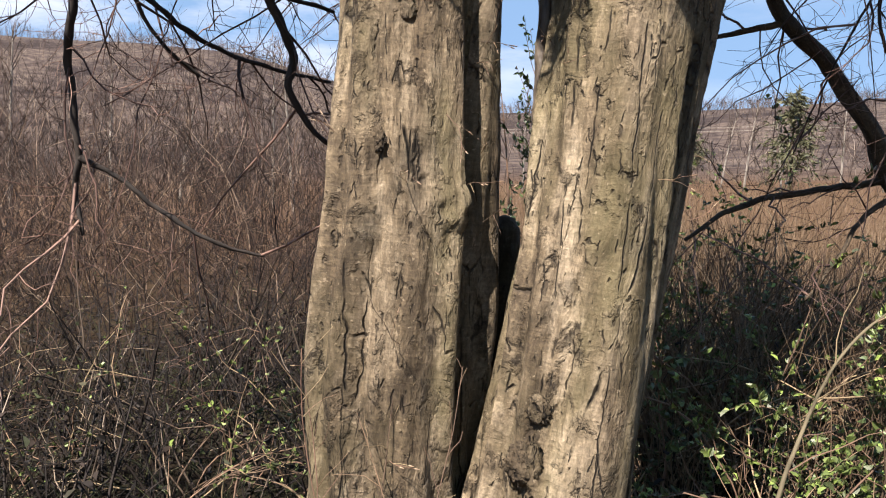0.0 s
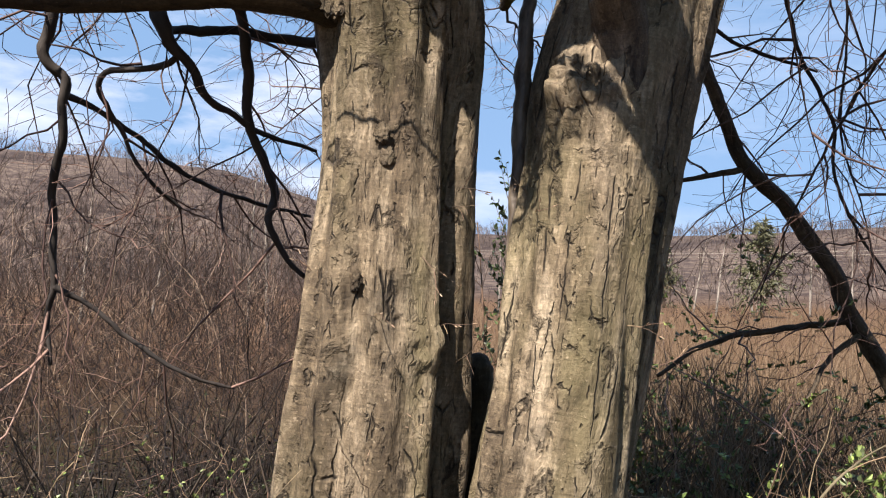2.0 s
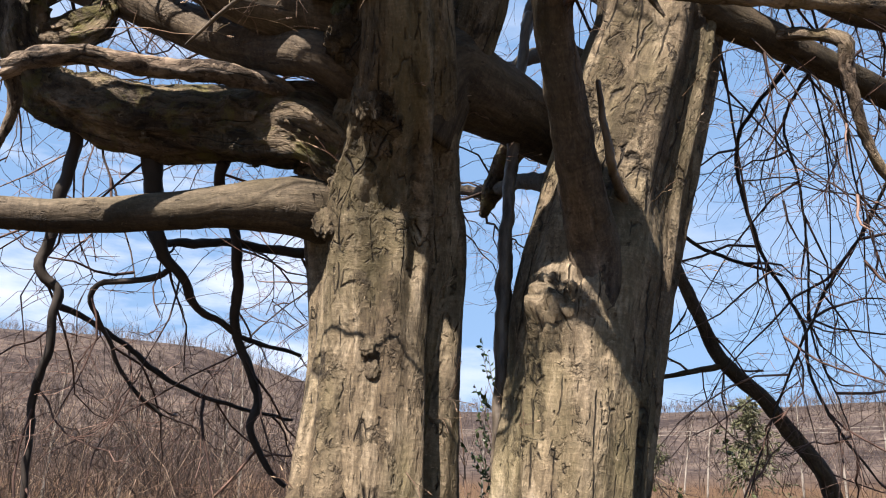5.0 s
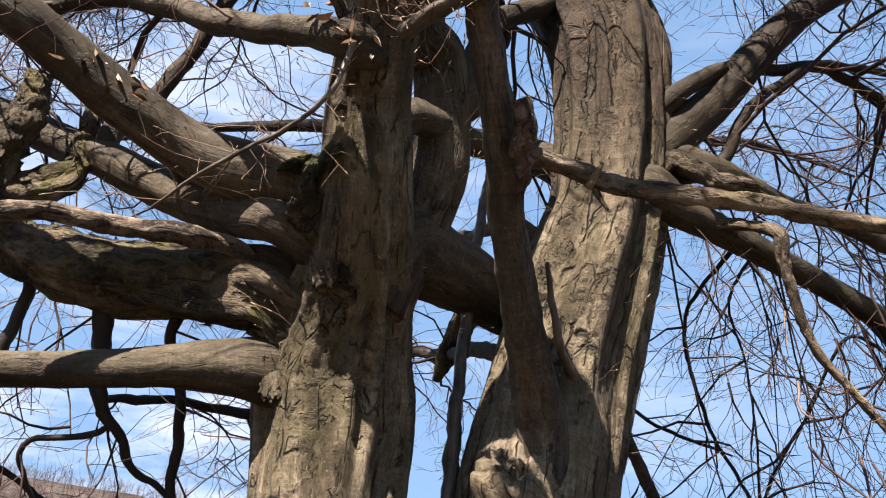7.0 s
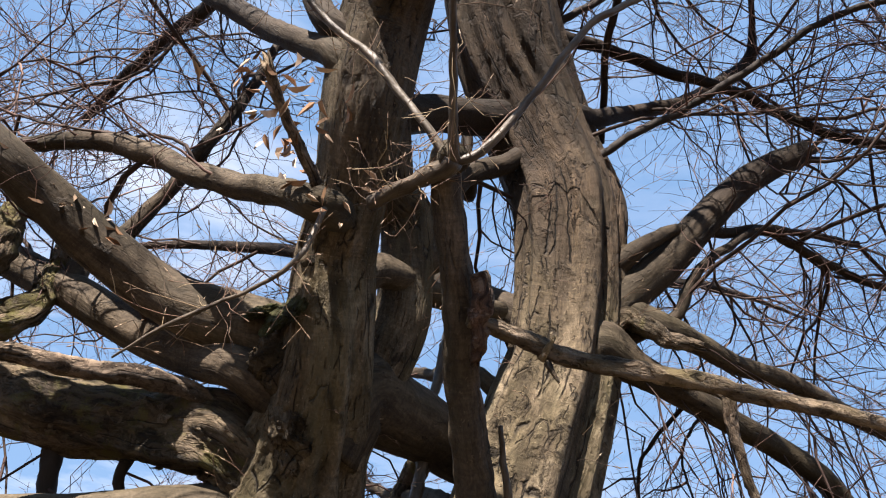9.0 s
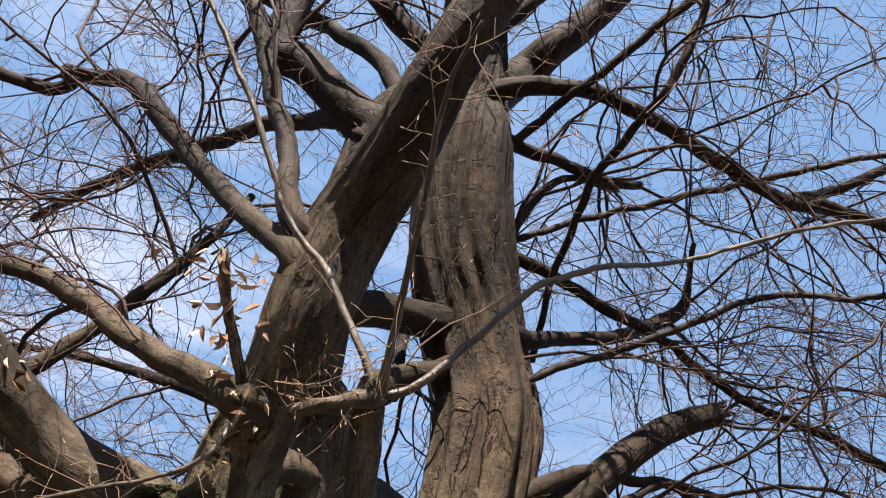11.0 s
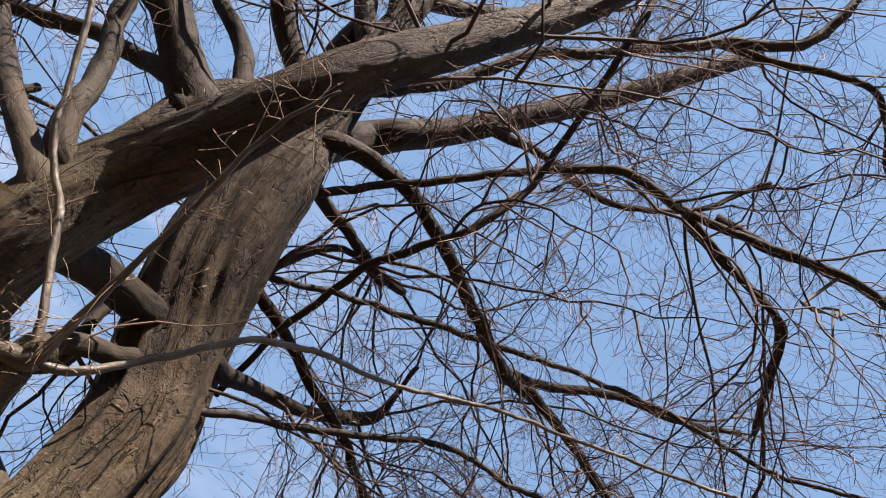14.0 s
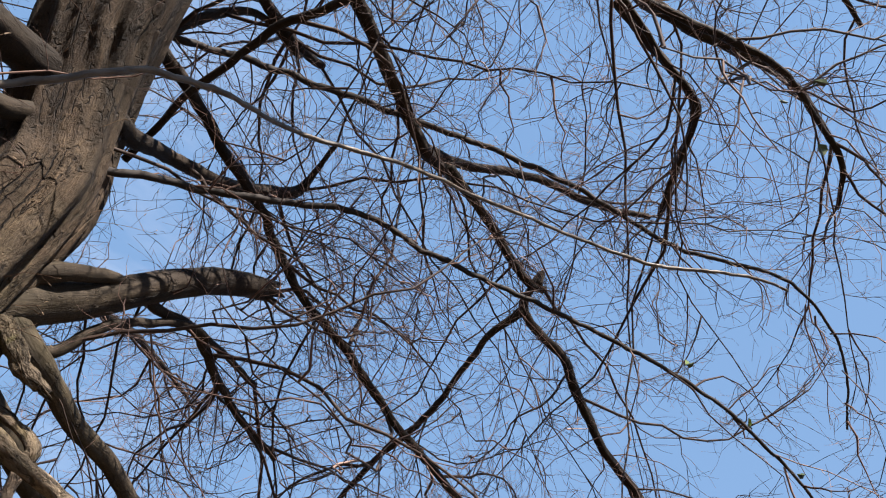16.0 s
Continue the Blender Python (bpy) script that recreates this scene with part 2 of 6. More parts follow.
def trunk_bark(name, dark, mid, pale, upper_shade=None, relief=0.013, cracks=1.0):
    """Smooth grey-tan hornbeam bark: soft mottling, fine rings, thin upright fissures, scars and pale lichen specks."""
    m = Nodes(name, 0.80, 0.25)
    at = m.attribute("bark")
    warp, shake = m.warped(at, 6.0, 0.03), m.warped(at, 38.0, 0.014)
    cord = m.noise(m.mapped(warp, (1, 1, 0.13)), 14, 4, 0.5, 0.3)
    mottle = m.noise(m.mapped(warp, (1, 1, 0.45)), 30, 7, 0.68, 0.5)
    grit = m.noise(m.mapped(at, (1, 1, 0.6)), 150, 5, 0.72)
    hatch = m.noise(m.mapped(warp, (1, 1, 0.12)), 95, 4, 0.6, 0.3)
    rings_fine = m.noise(m.mapped(warp, (0.10, 0.10, 1)), 120, 3, 0.6, 0.4)
    tone = m.maths("ADD", m.maths("MULTIPLY", cord, 0.55), m.maths("MULTIPLY", mottle, 0.45))
    col = m.ramp(tone, (0.36, dark), (0.49, mid), (0.62, pale))
    col = m.mix(0.34, col, m.ramp(grit, (0.36, 0.10), (0.64, 0.92)), "OVERLAY")
    col = m.mix(0.28, col, m.ramp(hatch, (0.36, 0.15), (0.64, 0.85)), "OVERLAY")
    col = m.mix(0.20, col, m.ramp(rings_fine, (0.38, 0.15), (0.62, 0.85)), "OVERLAY")
    film = m.ramp(m.noise(m.mapped(at, (1, 1, 0.35)), 4.5, 5, 0.62), (0.44, 0.0), (0.62, 1.0))
    col = m.mix(m.maths("MULTIPLY", film, 0.50), col, (mid[0] * 0.74, mid[1] * 0.84, mid[2] * 0.60))
    # dark rain streaks; the broader ones also paint in soft branch shadows
    streak = m.ramp(m.noise(m.mapped(warp, (1, 1, 0.06)), 15, 3, 0.55, 0.3), (0.50, 0.0), (0.60, 1.0))
    col = m.mix(m.maths("MULTIPLY", streak, 0.45), col, m.mix(1.0, col, (0.45, 0.42, 0.39), "MULTIPLY"))
    streak = m.ramp(m.noise(m.mapped(warp, (1, 1, 0.09)), 6.5, 3, 0.5, 0.4), (0.47, 0.0), (0.58, 1.0))
    col = m.mix(m.maths("MULTIPLY", streak, 0.60), col, m.mix(1.0, col, (0.45, 0.42, 0.39), "MULTIPLY"))
    # crusts and scars
    crust = m.noise(m.mapped(shake, (1, 1, 0.6)), 15, 5, 0.66, 0.5)
    rough = m.ramp(crust, (0.56, 0.0), (0.68, 1.0))
    scar = m.ramp(m.maths("ADD", m.maths("MULTIPLY", crust, 0.55), m.maths("MULTIPLY", mottle, 0.45)), (0.595, 0.0), (0.63, 1.0))
    col = m.mix(m.maths("MULTIPLY", rough, 0.42), col, tuple(0.75 * c for c in dark))
    col = m.mix(m.maths("MULTIPLY", scar, 0.75), col, tuple(0.35 * c for c in dark))
    # long and short upright fissures
    long_one = m.ramp(m.edges(m.mapped(m.warped(at, 16.0, 0.016), (1, 1, 0.085)), 10), (0.0, 1.0), (0.022, 0.0))
    long_one = m.maths("MULTIPLY", long_one, m.ramp(m.noise(m.mapped(at, (1, 1, 0.6)), 8, 3, 0.55), (0.50, 0.0), (0.57, 1.0)))
    short = m.ramp(m.edges(m.mapped(m.warped(at, 30.0, 0.014), (1, 1, 0.20)), 27), (0.0, 1.0), (0.045, 0.0))
    short = m.maths("MULTIPLY", short, m.ramp(m.noise(at, 17, 3, 0.55), (0.53, 0.0), (0.60, 1.0)))
    slit = m.ramp(m.noise(m.mapped(m.warped(at, 40.0, 0.01), (1, 1, 0.28)), 62, 3, 0.5, 0.2), (0.66, 0.0), (0.71, 1.0))
    col = m.mix(m.maths("MULTIPLY", long_one, 0.92 * cracks), col, tuple(0.16 * c for c in dark))
    col = m.mix(m.maths("MULTIPLY", short, 0.80 * cracks), col, tuple(0.22 * c for c in dark))
    col = m.mix(m.maths("MULTIPLY", slit, 0.70), col, tuple(0.30 * c for c in dark))
    speck = m.ramp(m.noise(at, 85, 3, 0.5, 0.3), (0.665, 0.0), (0.70, 1.0))
    col = m.mix(m.maths("MULTIPLY", speck, 0.35), col, tuple(1.35 * c for c in pale))
    if upper_shade:
        # younger, browner bark higher up the stem, with the shade up there painted in
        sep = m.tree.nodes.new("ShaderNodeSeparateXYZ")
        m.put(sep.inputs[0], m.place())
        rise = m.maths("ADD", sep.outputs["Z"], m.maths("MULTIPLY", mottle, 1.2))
        young = m.ramp(m.maths("DIVIDE", rise, 5.0), (upper_shade[0] / 5 + 0.12, 0.0), (upper_shade[1] / 5 + 0.12, 1.0))
        col = m.mix(young, col, m.mix(1.0, col, upper_shade[2], "MULTIPLY"))
    h = m.maths("MULTIPLY", cord, 3.0)
    for height_of, weight in ((mottle, 1.0), (grit, 0.30), (hatch, 0.35), (rings_fine, 0.16), (m.maths("MULTIPLY", grit, rough), 1.9),
                              (scar, -0.6), (long_one, -1.2 * cracks), (short, -0.8 * cracks), (slit, -0.5)):
        h = m.maths("ADD", h, m.maths("MULTIPLY", height_of, weight))
    m.bump(h, 1.0, relief)
    return m.colour(col)


def plain_wood(name, dark, pale, rough=0.8, scale=20.0, relief=0.003):
    """Stems and twigs: two tones along the length."""
    m = Nodes(name, rough, 0.3)
    at = m.attribute("bark")
    n = m.noise(m.mapped(at, (1, 1, 0.3)), scale, 5, 0.65, 0.3)
    m.bump(m.noise(m.mapped(at, (1, 1, 0.4)), scale * 3, 4, 0.6), 0.7, relief)
    return m.colour(m.ramp(n, (0.35, dark), (0.65, pale)))


def stem_stuff(name, *stops):
    """Many thin stems, each of its own tone."""
    m = Nodes(name, 0.75, 0.3)
    return m.colour(m.mix(0.3, m.ramp(m.island(), *stops), m.ramp(m.noise(m.place(), 14, 3), (0.3, 0.2), (0.7, 0.8)), "OVERLAY"))


def leaf_material(name, *stops, shine=0.4):
    m = Nodes(name, 0.45, shine)
    col = m.mix(0.25, m.ramp(m.island(), *stops), m.ramp(m.noise(m.place(), 60, 3), (0.3, 0.2), (0.7, 0.8)), "OVERLAY")
    m.put(m.bsdf.inputs["Transmission Weight"], 0.0)
    m.put(m.bsdf.inputs["Subsurface Weight"], 0.0)
    return m.colour(col)


# bark and limb: tint of high bark mixes brown tone and painted shade
BARK = trunk_bark("bark_trunk", (0.052, 0.038, 0.023), (0.128, 0.099, 0.062), (0.262, 0.213, 0.145), upper_shade=(2.95, 3.6, (0.30, 0.25, 0.22)))
ROTTEN = bark_material("rotten_wood", (0.03, 0.017, 0.012), (0.14, 0.08, 0.05), (0.50, 0.37, 0.26), relief=0.016)
BARK_LIMB = trunk_bark("bark_limb", (0.026, 0.019, 0.012), (0.056, 0.042, 0.027), (0.105, 0.082, 0.056), upper_shade=(3.2, 3.9, (0.40, 0.355, 0.33)), relief=0.0045, cracks=0.12)
BARK_MOSS = bark_material("bark_mossy", (0.034, 0.024, 0.017), (0.115, 0.085, 0.055), (0.30, 0.235, 0.160), moss=0.45, moss_colour=(0.135, 0.120, 0.040), relief=0.024, crusty=1.6)
BARK_DEAD = bark_material("bark_dead", (0.032, 0.021, 0.014), (0.21, 0.155, 0.108), (0.52, 0.41, 0.30), relief=0.008, crusty=1.2)
SPROUT = trunk_bark("sprout_bark", (0.032, 0.024, 0.017), (0.076, 0.058, 0.041), (0.150, 0.118, 0.084), relief=0.006, cracks=0.4)
SHOOT = plain_wood("shoot_bark", (0.035, 0.027, 0.020), (0.128, 0.105, 0.078), 0.45, 34.0, 0.005)
HANG = plain_wood("hanging_bark", (0.014, 0.012, 0.010), (0.036, 0.029, 0.024))
HANG_STUFF = stem_stuff("branch_bark", (0.0, (0.020, 0.012, 0.009)), (0.6, (0.040, 0.025, 0.018)), (1.0, (0.080, 0.052, 0.036)))
# last stop: a share of twigs coloured pale to stand for sunlit ones
TWIG = stem_stuff("twig_bark", (0.0, (0.028, 0.016, 0.013)), (0.5, (0.066, 0.037, 0.028)), (0.80, (0.118, 0.069, 0.053)), (1.0, (0.22, 0.145, 0.115)))


# ---------------------------------------------------------------- builders
def mesh_from(name, verts, quads, mat, smooth=True, attrs=None):
    me = bpy.data.meshes.new(name)
    verts, quads = np.asarray(verts, np.float32), np.asarray(quads, np.int32)
    k = quads.shape[1]
    me.vertices.add(len(verts))
    me.vertices.foreach_set("co", verts.ravel())
    me.loops.add(quads.size)
    me.loops.foreach_set("vertex_index", quads.ravel())
    me.polygons.add(len(quads))
    me.polygons.foreach_set("loop_start", np.arange(0, quads.size, k, dtype=np.int32))
    me.polygons.foreach_set("use_smooth", np.full(len(quads), smooth))
    if attrs is not None:
        me.attributes.new("bark", "FLOAT_VECTOR", "POINT").data.foreach_set("vector", np.asarray(attrs, np.float32).ravel())
    me.update(calc_edges=True)
    me.materials.append(mat)
    return me


def part(name, me, parent, label="", kind=""):
    ob = new(name, me)
    ob.parent = parent
    return tagged(ob, label=label, kind=kind)


def thing(name, label, category, group="", kind="", at=(0, 0, 0)):
    ob = new(name)
    ob.location = at
    return tagged(ob, label, category, group, kind)


def spline(pts, step):
    """Points of a smooth curve through pts (x, y, z, r), about step apart."""
    p = np.array(pts, float)
    ext = np.vstack([2 * p[0] - p[1], p, 2 * p[-1] - p[-2]])
    out = []
    for i in range(len(p) - 1):
        a, b, c, d = ext[i:i + 4]
        n = max(2, int(np.linalg.norm((c - b)[:3]) / step))
        t = np.linspace(0, 1, n, endpoint=False)[:, None]
        # half-tension keeps the curve from overshooting
        m0, m1 = (c - a) * 0.45, (d - b) * 0.45
        h = np.linalg.norm((c - b)[:3]) + 1e-6
        m0 *= min(1, h / (np.linalg.norm((c - a)[:3]) * 0.5 + 1e-6))
        m1 *= min(1, h / (np.linalg.norm((d - b)[:3]) * 0.5 + 1e-6))
        out.append((2 * t**3 - 3 * t**2 + 1) * b + (t**3 - 2 * t**2 + t) * m0 + (-2 * t**3 + 3 * t**2) * c + (t**3 - t**2) * m1)
    out.append(p[-1:])
    q = np.vstack(out)
    q[:, 3] = np.maximum(q[:, 3], 0.002)
    return q


def smooth_rows(q, times):
    for _ in range(times):
        q[1:-1] = 0.25 * q[:-2] + 0.5 * q[1:-1] + 0.25 * q[2:]
    return q


def tube(name, pts, mat, step=0.03, sides=14, flute=0.0, lump=0.0, knots=(), seed=0, flare=0.0, smoothing=4, torn=False, dips=(), kink=0.0):
    """A limb through pts with fluted, lumpy skin. knots: (x, y, z, size, height, roughness).
    dips: (angle, width, depth, low, high), long hollows between two heights, angle 0 left, 90 front, 180 right. torn: a splintered end."""
    q = smooth_rows(spline(pts, step), smoothing)
    c, r = q[:, :3], q[:, 3].copy()
    if kink:
        run = np.concatenate([[0], np.cumsum(np.linalg.norm(np.diff(c, axis=0), axis=1))])
        ease = np.clip(run / 0.15, 0, 1)
        mean = float(r.mean())
        for i in range(len(c)):
            k = run[i] / (9 * mean + 0.02)
            c[i] += kink * (0.5 * r[i] + 0.5 * mean) * ease[i] * np.array(noise.noise_vector((k, seed * 3.7, 0.4)) + 0.5 * noise.noise_vector((k * 2.3, seed * 1.7, 5.4)))
    if flare:
        dist = np.concatenate([[0], np.cumsum(np.linalg.norm(np.diff(c, axis=0), axis=1))])
        r *= 1 + flare * np.exp(-dist / (2.2 * r[0] + 0.09))
    tan = np.gradient(c, axis=0)
    tan /= np.linalg.norm(tan, axis=1)[:, None] + 1e-9
    ref = np.array([0.0, 1.0, 0.0]) if abs(tan[0][1]) < 0.8 else np.array([1.0, 0.0, 0.0])
    u = np.cross(tan[0], ref)
    u /= np.linalg.norm(u)
    us = []
    for k in tan:
        u = u - k * (u @ k)
        u /= np.linalg.norm(u)
        us.append(u)
    us = np.array(us)
    vs = np.cross(tan, us)
    n, length = len(c), np.concatenate([[0], np.cumsum(np.linalg.norm(np.diff(c, axis=0), axis=1))])
    ang = np.arange(sides) * 2 * np.pi / sides
    ring = np.cos(ang)[None, :, None] * us[:, None] + np.sin(ang)[None, :, None] * vs[:, None]
    disp = np.ones((n, sides))
    rough = np.zeros((n, sides))
    if flute or lump:
        for i in range(n):
            for j in range(sides):
                x, y = math.cos(ang[j]), math.sin(ang[j])
                f = 0.0
                if flute and r[i] > 0.08:
                    # broad muscles that wind slowly round the stem, sharp creases between them, and fine ripples
                    tw = ang[j] + 0.16 * length[i] + 0.25 * noise.noise((seed, 0.0, length[i] * 1.3))
                    x, y, k = math.cos(tw), math.sin(tw), length[i]
                    f += flute * noise.noise((1.9 * x + seed, 1.9 * y, k * 0.6))
                    f += 0.75 * flute * noise.noise((4.6 * x, 4.6 * y + seed, k * 0.75))
                    crease = noise.noise((3.4 * x + 7, 3.4 * y + seed, k * 1.1))
                    f -= 0.12 * flute * max(0.0, 1 - 4.5 * abs(crease)) ** 1.5 * max(0.0, min(1.0, 0.5 + 2 * noise.noise((x + 3, y, k * 1.2 + seed))))
                    f += 0.12 * flute * noise.noise((10.0 * x + 7, 10.0 * y + seed, k * 2.4))
                    f += 0.05 * flute * noise.noise((22.0 * x, 22.0 * y + seed, k * 9.0))
                    f += 0.035 * flute * noise.noise((5.0 * x, 5.0 * y + seed, k * 34.0))
                    f *= min(1.0, (r[i] - 0.08) / 0.1)
                    x, y = math.cos(ang[j]), math.sin(ang[j])
                if lump:
                    s = 0.5 / max(r[i], 0.01)
                    f += lump * noise.noise((x * 1.6 + seed, y * 1.6, length[i] * s * 0.9))
                    f += 0.4 * lump * noise.noise((x * 5, y * 5 + seed, length[i] * s * 3))
                disp[i, j] += f
    for a0, wide, deep, low, high in dips:
        gap = (np.degrees(ang) - a0 + 180) % 360 - 180
        in_z = np.clip((c[:, 2] - low) / 0.3, 0, 1) * np.clip((high - c[:, 2]) / 0.4, 0, 1)
        sway = np.array([8 * noise.noise((0.3, a0, z * 1.7)) for z in c[:, 2]])
        disp -= deep * in_z[:, None] * np.exp(-((gap[None] - sway[:, None]) / wide) ** 2)
    verts = c[:, None] + ring * (r[:, None] * disp)[:, :, None]
    for kx, ky, kz, size, height, rgh in knots:
        d2 = ((verts - np.array([kx, ky, kz])) ** 2).sum(-1) / size**2
        hit = np.argwhere(d2 < 6)
        for i, j in hit:
            v = verts[i, j]
            b = noise.noise(tuple(v * 38)) + 0.6 * noise.noise(tuple(v * 90))
            verts[i, j] += ring[i, j] * (height * math.exp(-d2[i, j]) * (1 + rgh * b))
    if torn:
        rng = np.random.default_rng(seed + 5)
        verts[-1] += tan[-1] * (rng.random(sides)[:, None] * 3.2 - 1.0) * r[-1]
        verts[-2] += tan[-1] * (rng.random(sides)[:, None] * 1.2 - 0.6) * r[-1]
    a = np.arange(n - 1)[:, None] * sides
    b = np.arange(sides)[None]
    nb = (b + 1) % sides
    quads = np.stack([a + b, a + nb, a + sides + nb, a + sides + b], -1).reshape(-1, 4)
    flat = verts.reshape(-1, 3)
    attr = np.stack([np.broadcast_to(np.cos(ang), (n, sides)) * r[:, None], np.broadcast_to(np.sin(ang), (n, sides)) * r[:, None],
                     np.broadcast_to(length[:, None], (n, sides))], -1) + np.array([seed * 0.37, seed * 0.11, seed * 1.3])
    # round end caps
    base = len(flat)
    flat = np.vstack([flat, c[0], c[-1] + tan[-1] * (-0.4 if torn else 0.3) * r[-1]])
    attr = np.vstack([attr.reshape(-1, 3), attr[0, 0], attr[-1, 0]])
    j = np.arange(sides)
    nj = (j + 1) % sides
    caps = np.vstack([np.stack([nj, j, np.full(sides, base), np.full(sides, base)], -1)[:, :4],
                      np.stack([(n - 1) * sides + j, (n - 1) * sides + nj, np.full(sides, base + 1), np.full(sides, base + 1)], -1)])
    me = bpy.data.meshes.new(name)
    faces = [tuple(f) for f in quads.tolist()] + [tuple(f[:3]) for f in caps.tolist()]
    me.from_pydata(flat.tolist(), [], faces)
    me.polygons.foreach_set("use_smooth", np.full(len(faces), True))
    me.attributes.new("bark", "FLOAT_VECTOR", "POINT").data.foreach_set("vector", attr.astype(np.float32).ravel())
    me.update()
    me.materials.append(mat)
    return me, q


def unit(v):
    return v / (np.linalg.norm(v, axis=-1, keepdims=True) + 1e-9)


def grow(rng, start, way, length, n, wob=0.25, droop=0.0, zig=0.0, curve=0.0):
    """Many stems at once: start, way (m, 3) and length (m). Returns their points (m, n + 1, 3)."""
    pts = np.zeros((len(start), n + 1, 3))
    pts[:, 0] = start
    d = unit(way)
    side = unit(np.cross(d, rng.normal(size=d.shape)))
    bend = rng.normal(size=d.shape) * curve
    for i in range(n):
        d = unit(d + bend + rng.normal(size=d.shape) * wob + np.array([0, 0, -droop]) + side * (zig if i % 2 else -zig))
        pts[:, i + 1] = pts[:, i] + d * (length / n)[:, None]
    return pts


def off(rng, pts, count, low=0.15, high=1.0, angle=0.8, flat=0.6):
    """Places and ways for count side stems on each of many stems (m, n, 3). Returns start, way, fraction."""
    m, n = pts.shape[:2]
    f = low + (high - low) * (np.arange(count)[None] + rng.random((m, count))) / count
    g = np.clip(f * (n - 1), 0, n - 1.001)
    i = g.astype(int)
    rows = np.arange(m)[:, None]
    a, b = pts[rows, i], pts[rows, i + 1]
    at = a + (b - a) * (g - i)[..., None]
    d = unit(b - a)
    side = np.cross(d, np.array([0, 0, 1.0]) + 0.01) * np.where(np.arange(count) % 2, 1, -1)[None, :, None]
    side = unit(unit(side) * flat + rng.normal(size=d.shape) * (1.1 - flat))
    ang = angle * (0.7 + 0.6 * rng.random((m, count)))[..., None]
    way = d * np.cos(ang) + side * np.sin(ang)
    return at.reshape(-1, 3), way.reshape(-1, 3), f.reshape(-1)


def stems(pts, r0, r1, sides=3):
    """Tapered tubes for many stems (m, n, 3); r0, r1: radii at foot and tip."""
    m, n = pts.shape[:2]
    t = unit(np.gradient(pts, axis=1))
    ref = np.where(np.abs(t[..., 2:3]) > 0.9, np.array([1.0, 0, 0]), np.array([0, 0, 1.0]))
    u = unit(np.cross(t, ref))
    v = np.cross(t, u)
    r = (np.asarray(r0)[:, None] * (1 - np.linspace(0, 1, n)) + np.asarray(r1)[:, None] * np.linspace(0, 1, n))
    a = np.arange(sides) * 2 * np.pi / sides
    verts = pts[:, :, None] + (np.cos(a)[:, None] * u[:, :, None] + np.sin(a)[:, None] * v[:, :, None]) * r[:, :, None, None]
    base = (np.arange(m)[:, None, None] * n + np.arange(n - 1)[None, :, None]) * sides
    j = np.arange(sides)[None, None]
    nj = (j + 1) % sides
    quads = np.stack([base + j, base + nj, base + sides + nj, base + sides + j], -1).reshape(-1, 4)
    return verts.reshape(-1, 3), quads


def joined(name, groups, mat):
    vs, qs, n = [], [], 0
    for v, q in groups:
        vs.append(v)
        qs.append(q + n)
        n += len(v)
    return mesh_from(name, np.vstack(vs), np.vstack(qs), mat)


def leaves(rng, at, way, length, width, fold=0.35):
    """Pointed, folded leaves: two quads each side of a midrib."""
    m = len(at)
    d = unit(way)
    s = unit(np.cross(d, rng.normal(size=d.shape)))
    up = np.cross(s, d)
    L, W = np.asarray(length)[:, None], np.asarray(width)[:, None]
    bend = (rng.random((m, 1)) - 0.3) * 0.5
    rib = [at, at + d * L * 0.4, at + d * L * 0.75 - up * L * bend * 0.3, at + d * L - up * L * bend * 0.6]
    left = [at + d * L * 0.35 + s * W * 0.5 + up * W * fold, at + d * L * 0.7 + s * W * 0.38 + up * W * fold * 0.8]
    right = [at + d * L * 0.35 - s * W * 0.5 + up * W * fold, at + d * L * 0.7 - s * W * 0.38 + up * W * fold * 0.8]
    verts = np.stack(rib + left + right, 1)
    b = np.arange(m)[:, None] * 8
    # triangles are split so that no face repeats a corner
    tri = []
    for a0, a1, a2, a3 in ((0, 1, 4, -1), (1, 2, 5, 4), (2, 3, 5, -1), (0, 6, 1, -1), (1, 6, 7, 2), (2, 7, 3, -1)):
        tri.append(b + np.array([[a0, a1, a2]]))
        if a3 >= 0:
            tri.append(b + np.array([[a0, a2, a3]]))
    return verts.reshape(-1, 3), np.concatenate(tri)


def joined_leaves(name, groups, mat):
    vs, qs, n = [], [], 0
    for v, q in groups:
        vs.append(v)
        qs.append(q + n)
        n += len(v)
    return mesh_from(name, np.vstack(vs), np.vstack(qs), mat, smooth=False)


# ---------------------------------------------------------------- ground, hills and brush
def ridge(az):
    """Height of the skyline of the hills, in degrees, by direction."""
    return np.interp(az, [-180, -60, -22, -15, -9, -4, 2, 15, 30, 60, 180], [3, 8.4, 8.8, 8.1, 6.3, 4.7, 4.0, 4.2, 4.5, 4.0, 3])


def height(x, y):
    """Height of the ground: nearly level near the tree, hills beyond the valley."""
    r = np.hypot(x, y)
    az = np.degrees(np.arctan2(x, y))
    top = 1.5 + np.tan(np.radians(ridge(az))) * 430
    s = np.clip((r - 130) / 300, 0, 1)
    hill = top * s * s * (3 - 2 * s) * np.where(r > 430, np.clip(1.6 - r / 720, 0.0, 1), 1)
    bumps = 0.05 * np.sin(x * 1.3 + 0.7 * y) * np.cos(y * 1.1 - 0.4 * x) + 0.03 * np.sin(3.1 * x) * np.sin(2.7 * y + 1)
    return hill * (1 + 0.05 * np.sin(x * 0.02 + 2) * np.cos(y * 0.017)) + bumps * np.clip(30 / (r + 1), 0, 1)


